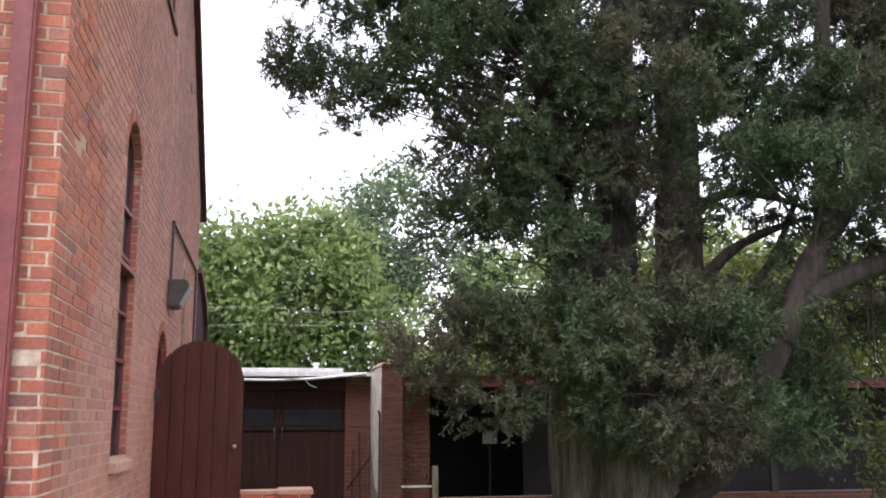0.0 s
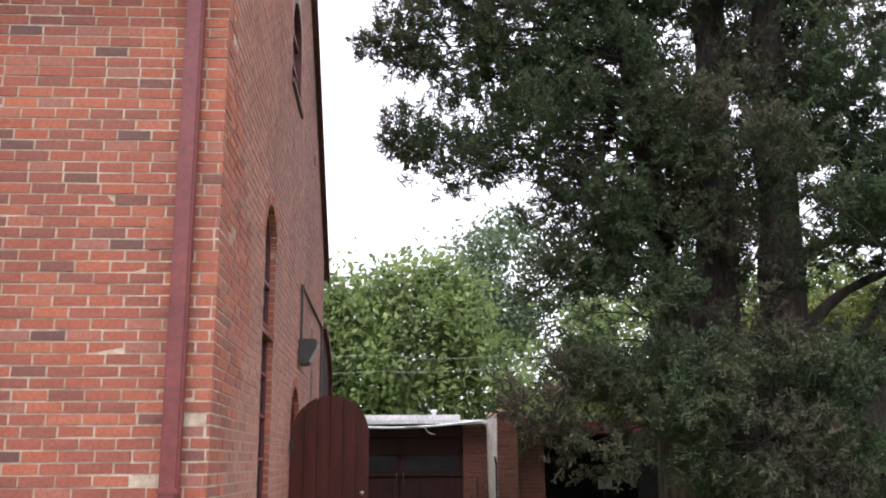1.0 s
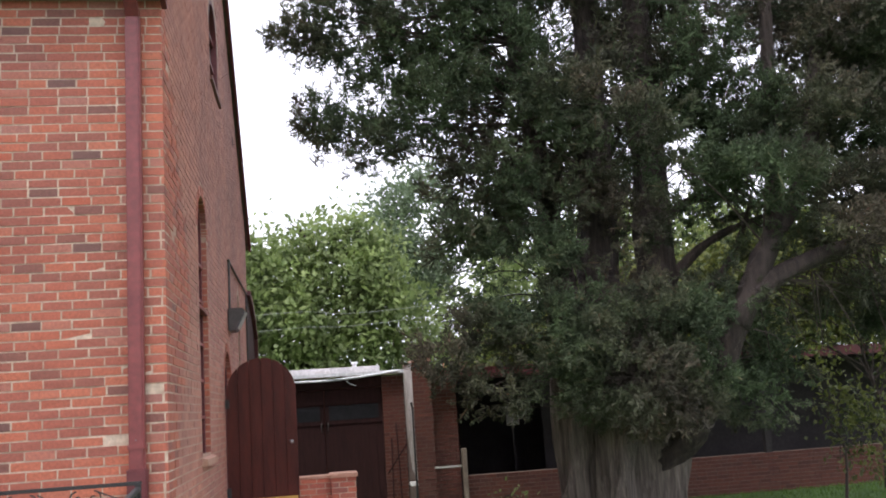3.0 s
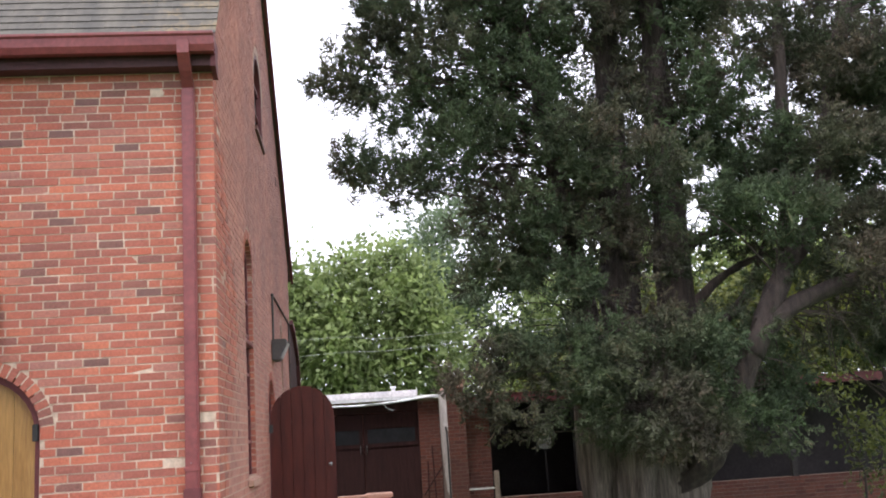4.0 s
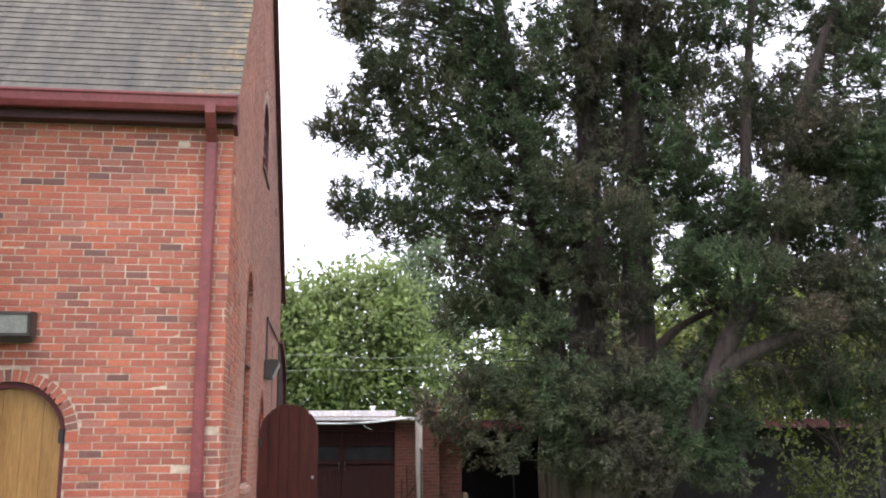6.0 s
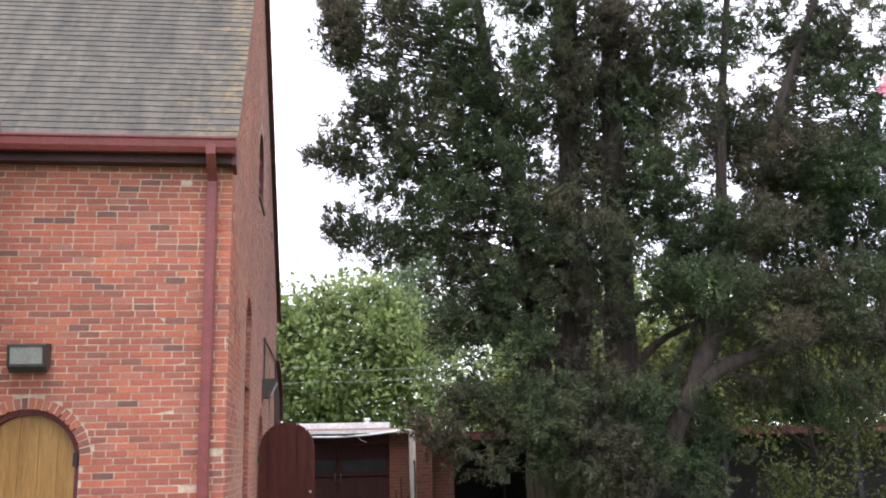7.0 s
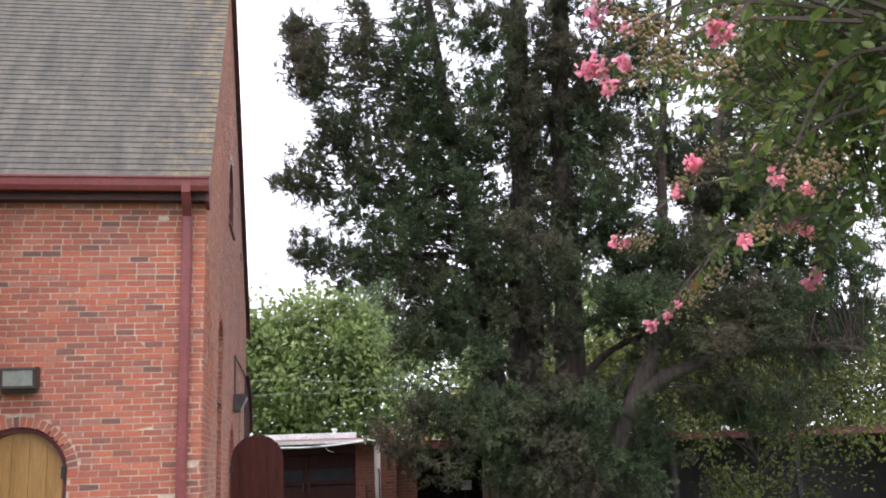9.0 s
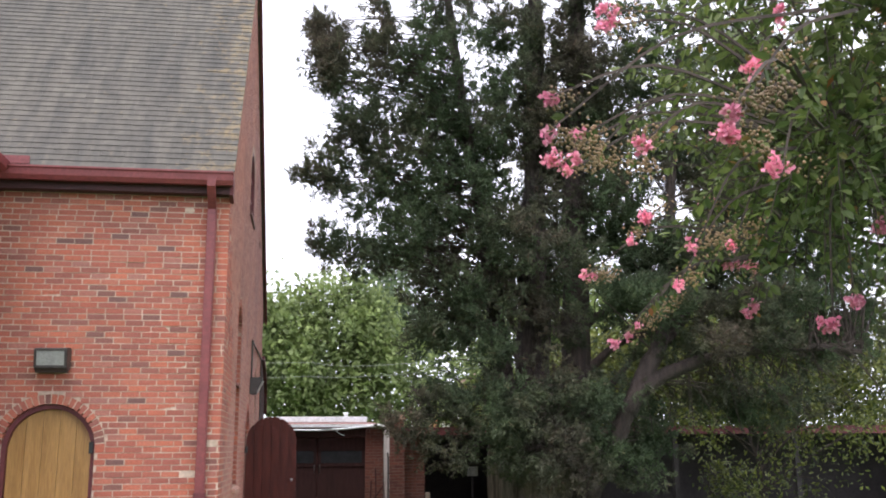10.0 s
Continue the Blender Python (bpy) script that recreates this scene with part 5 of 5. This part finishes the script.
def sprig(tip, thick=0.004, leaves=12):
    h = min(HUBS, key=lambda q: (q - tip).length + rm.uniform(0, 0.25))
    s = h.lerp(tip, 0.15 + 0.2 * rm.random())
    if (s - tip).length > 0.75:
        s = tip + (s - tip) * (0.75 / (s - tip).length)
    m = s.lerp(tip, 0.55) + Vector((0, 0, 0.06 + 0.05 * rm.random()))
    line = curve([s, m, tip], 4)
    tube(twig_bm, line, [thick * (1.2 - 0.7 * k / len(line)) for k in range(len(line))], 3)
    for k in range(leaves):
        t = 0.1 + 0.88 * (k + rm.random() * 0.6) / leaves
        i = min(int(t * (len(line) - 1)), len(line) - 2)
        p = line[i].lerp(line[i + 1], t * (len(line) - 1) - i)
        ax = (line[i + 1] - line[i]).normalized()
        sd = ax.cross(Vector((rm.uniform(-1, 1), rm.uniform(-1, 1), rm.uniform(-0.3, 1)))).normalized()
        leaf_c.append(p)
        leaf_d.append((ax * 0.5 + sd).normalized())


# flower heads: place, pink petals (0 to 1), seed buds (0 to 1), half length
BLOOM = [(1.52, -9.03, 2.3, 0.7, 0.2, 0.03), (1.59, -8.93, 2.31, 0.3, 0.1, 0.02), (1.55, -9.11, 2.33, 0.35, 0.3, 0.025), (1.43, -9.32, 2.335, 0.3, 0.2, 0.02), (1.44, -9.28, 2.28, 0.25, 1.0, 0.06), (1.58, -9.08, 2.29, 0.1, 0.7, 0.06),
         (1.64, -9.22, 2.27, 0.8, 0.3, 0.035), (1.93, -8.48, 2.31, 0.7, 0.2, 0.035), (1.9, -8.45, 2.26, 0.1, 0.25, 0.02), (1.85, -8.16, 2.2, 0.6, 0.7, 0.04)]
BLOOM += [(2.0, -8.02, 2.01, 0.7, 0.2, 0.045), (2.1, -7.95, 2.07, 0.3, 0.8, 0.06), (2.43, -8.12, 2.1, 0.9, 0.0, 0.04), (2.34, -8.15, 2.24, 0.7, 0.2, 0.04), (2.51, -7.96, 2.28, 0.8, 0.1, 0.04), (1.69, -9.55, 2.19, 0.7, 0.4, 0.03),
          (1.87, -9.38, 2.18, 0.6, 0.1, 0.03), (2.25, -8.88, 1.95, 1.0, 0.0, 0.05), (1.95, -8.66, 2.09, 0.25, 0.3, 0.025), (1.6, -9.74, 2.16, 0.15, 0.9, 0.05)]
BLOOM += [(2.19, -8.35, 2.4, 0.3, 0.1, 0.02), (1.85, -9.01, 2.11, 0.15, 0.5, 0.035), (1.59, -9.2, 2.55, 0.5, 0.2, 0.03), (1.61, -9.2, 2.59, 0.4, 0.1, 0.02), (1.87, -9.3, 2.43, 0.7, 0.4, 0.04), (2.01, -9.2, 2.61, 0.5, 0.1, 0.03),
          (2.39, -8.9, 2.19, 0.9, 0.0, 0.045), (2.3, -8.9, 2.0, 0.6, 0.0, 0.03), (2.1, -8.7, 2.2, 0.15, 0.4, 0.03), (2.5, -8.5, 2.6, 0.5, 0.1, 0.03)]
for x, y, z, pink, seed, half in BLOOM:
    tip = Vector((x, y, z))
    sprig(tip, 0.0045, 8)
    lean = Vector((-0.75, rm.uniform(-0.5, 0.5), rm.uniform(-0.5, 0.3))).normalized()
    pts = []
    for g in range(max(1, round(4 * pink))):
        c0 = tip + lean * rm.uniform(-half, half) * 0.6 + Vector((rm.uniform(-1, 1), rm.uniform(-1, 1), rm.uniform(-1, 1))) * 0.01
        pts += [c0 + Vector((rm.gauss(0, 1), rm.gauss(0, 1), rm.gauss(0, 1))) * 0.0062 for _ in range(14)]
    pts = np.array([tuple(p) for p in pts])
    d = pts - np.array(tuple(tip))
    d /= np.linalg.norm(d, axis=1, keepdims=True) + 1e-6
    v, f = sprays(pts, d * 0.4, 3, 0.011, 0.0065, 0.002, rs)
    head = soup("flower_head", v, f, PETAL, myrtle, "cluster of crinkled pink petals")
    head["kind"] = "stuff"
    if seed:
        bm = bmesh.new()
        for _ in range(round(190 * seed)):
            o = lean * rm.uniform(-1.6, 1.0) * half + Vector((rm.gauss(0, 1), rm.gauss(0, 1), rm.gauss(0, 1))) * 0.015
            bmesh.ops.create_icosphere(bm, subdivisions=1, radius=rm.uniform(0.0026, 0.0042), matrix=Matrix.Translation(tip + o - lean * half))
        bud = part("seed_spray", bm, BUD, myrtle, "green-brown seed buds", smooth=True)
        bud["kind"] = "stuff"
# leafy shoots: thin towards the path, thick round the stems
for k in range(3600):
    x, y, z = rm.uniform(1.55, 3.9), rm.uniform(-9.75, -7.3), rm.uniform(1.85, 3.5)
    inward = x - (1.68 + 0.36 * (y + 9.0) + 0.12 * math.sin(6 * z))
    low = z - (1.98 + 0.12 * (y + 9.0) + 0.1 * math.sin(5 * x))
    if inward < 0 or low < 0 or rm.random() > 0.12 + 1.0 * inward or rm.random() > 0.35 + 1.5 * low or (y < -9.2 and rm.random() < 0.7):
        continue
    sprig(Vector((x, y, z)), 0.0022, 24)
t = part("twig_mass", twig_bm, TWIG, myrtle)
t["kind"] = "stuff"


def oval_leaves(cs, ds, rng, length):
    """Folded oval leaves of six corners, two halves each."""
    n = len(cs)
    c, d = np.array([tuple(p) for p in cs]), np.array([tuple(p) for p in ds])
    d[:, 2] -= rng.uniform(0, 0.5, n)
    d /= np.linalg.norm(d, axis=1, keepdims=True)
    s = np.cross(d, np.array((0, 0, 1.0)) + rng.normal(0, 0.45, (n, 3)))
    s /= np.linalg.norm(s, axis=1, keepdims=True)
    up = np.cross(s, d)
    ln = (length * rng.uniform(0.6, 1.25, n))[:, None]
    w = ln * 0.27
    fold = up * w * 0.35
    q = [c, c + d * ln * 0.28 + s * w * 0.85 + fold, c + d * ln * 0.62 + s * w * 0.9 + fold, c + d * ln, c + d * ln * 0.62 - s * w * 0.9 + fold, c + d * ln * 0.28 - s * w * 0.85 + fold]
    v = np.stack(q, 1).reshape(-1, 3)
    i = np.arange(n)[:, None] * 6
    f = np.concatenate([i + np.array([[0, 1, 2, 3]]), i + np.array([[0, 3, 4, 5]])])
    return v, f


v, f = oval_leaves(leaf_c, leaf_d, rs, 0.036)
crown = soup("crown", v, f, MYRTLE, myrtle)
crown["kind"] = "stuff"

# ---- lawn blades ----
n = 24000
gx, gy = rs.uniform(2.4, 12.5, n), rs.uniform(2.2, 10.0, n)
gz = np.array([ground_z(a, b) + 0.03 * noise.noise((float(a) * 0.3, float(b) * 0.3, 0)) for a, b in zip(gx, gy)])
p = np.stack([gx, gy, gz - 0.005], 1)
way = np.stack([rs.normal(0, 0.35, n), rs.normal(0, 0.35, n), np.ones(n)], 1)
v, f = sprays(p, way * 2, 1, 0.07, 0.005, 0.0, rs)
tagged(soup("grass", v, f, BLADE), "short bright green grass blades on the lawn", "grass", kind="stuff")

# ---- bricks of the two chapel walls, slates of the roof ----
rng = random.Random(31)
rows = list(laid_courses(WEST, 0.0, 0.1, EAVE_Z - 0.02, rng, (DOOR,), lambda u: EAVE_Z))
shared = {}
rest, made = [], 0
for ua, ub, za, zb in sorted(rows, key=lambda r: abs((r[2] + r[3]) / 2 - 3.0) + (3 if r[0] < -2.0 else 0)):
    um, zm, w = (ua + ub) / 2, (za + zb) / 2, ub - ua
    dark = any(ua - 0.01 < a < ub + 0.01 and abs(zm - b) < C / 2 for a, b in DARK_AT)
    light = any(ua - 0.01 < a < ub + 0.01 and abs(zm - b) < C / 2 for a, b in PALE_AT)
    if dark or light or made < 280:
        made += 1
        key = (round(w, 2), rng.randrange(4), dark, light)
        if key not in shared:
            shared[key] = brick_mesh(w, zb - za, 0.02, rng, "y")
            shared[key].materials.append(DARK_BRICK if dark else STAINED if light else BRICK)
        ob = link("brick", shared[key], None, wall_front)
        ob.location = (um, rng.gauss(0, 0.0015), zm)
    else:
        rest.append((ua, ub, za, zb))
v, f = brick_soup(rest, "y", rng)
s = soup("laid_bricks", v, f, BRICKS, wall_front)
s["kind"] = "stuff"
voussoirs(DOOR, "y", 0.115, wall_front, BRICK, 0.0, rng)

rng = random.Random(32)
rows = list(laid_courses(0.001, DEPTH, -0.6, RIDGE_Z, rng, (WIN, SIDE_DOOR, SLIT, GABLE_WIN), gable_top))
rest, made = [], 0
for ua, ub, za, zb in sorted(rows, key=lambda r: r[0] * 1.5 + abs(r[2] - 2.6)):
    if made < 240:
        made += 1
        key = (round(ub - ua, 2), rng.randrange(4), "side")
        if key not in shared:
            shared[key] = brick_mesh(ub - ua, zb - za, 0.02, rng, "x")
            shared[key].materials.append(BRICK)
        ob = link("brick", shared[key], None, wall_side)
        ob.location = (rng.gauss(0, 0.0015), (ua + ub) / 2, (za + zb) / 2)
    else:
        rest.append((ua, ub, za, zb))
v, f = brick_soup(rest, "x", rng, 0.02, 0.4)
s = soup("laid_bricks", v, f, SIDE_BRICKS, wall_side)
s["kind"] = "stuff"
for o in (WIN, SIDE_DOOR):
    voussoirs(o, "x", 0.115, wall_side, BRICK, 0.0, rng)
# brick reveals of the tall window
for y0, y1 in ((WIN["c"] - WIN["r"] - 0.02, WIN["c"] - WIN["r"] + 0.004), (WIN["c"] + WIN["r"] - 0.004, WIN["c"] + WIN["r"] + 0.02)):
    z = WIN["bottom"]
    while z < WIN["spring"] - 0.03:
        b2 = boxes((-0.054, -0.006, y0, y1, z + 0.006, z + C - 0.006))
        part("reveal_brick", b2, BRICK, wall_side)
        z += C

rng = random.Random(33)
GAUGE = 0.106
slate_data = []
for k in range(6):
    w, h = 0.2575 + 0.0005 * k, GAUGE * 1.25
    bm = bmesh.new()
    vs = box(bm, -w / 2, w / 2, -0.007, 0, 0, h)
    for q in vs:
        if q.co.z < 0.01:
            q.co += Vector((rng.uniform(-0.001, 0.001), -0.011, rng.uniform(-0.005, 0.005)))
    me = bpy.data.meshes.new("slate")
    bmesh.ops.recalc_face_normals(bm, faces=bm.faces)
    bm.to_mesh(me)
    bm.free()
    me.materials.append(SLATE)
    slate_data.append(me)
tilt = Matrix((Vector((1, 0, 0)), -OUT, UP)).transposed().to_4x4()
sv, sf = [], []
course = 0
while course * GAUGE < SLOPE - 0.1:
    x = 0.06 - (0.13 if course % 2 else 0.0)
    first = True
    while x > WEST - 2.8:
        w = 0.26
        m = Matrix.Translation(E0 + UP * (course * GAUGE + rng.uniform(-0.004, 0.004)) + Vector((x - w / 2, 0, 0)) - OUT * 0.012) @ tilt
        me = rng.choice(slate_data)
        if course < 26 and x > WEST + 0.1:
            ob = link("slate", me, None, roof)
            ob.matrix_basis = m
        else:
            k0 = len(sv)
            sv += [m @ q.co for q in me.vertices]
            sf += [[k0 + i for i in p.vertices] for p in me.polygons]
        x -= w
    if course % 2:
        m = Matrix.Translation(E0 + UP * (course * GAUGE) + Vector((-0.003, 0, 0)) - OUT * 0.012) @ tilt @ Matrix.Diagonal((0.5, 1, 1, 1))
        k0 = len(sv)
        me = slate_data[0]
        sv += [m @ q.co for q in me.vertices]
        sf += [[k0 + i for i in p.vertices] for p in me.polygons]
    course += 1
s = soup("laid_slates", [tuple(q) for q in sv], sf, SLATES, roof)
s["kind"] = "stuff"
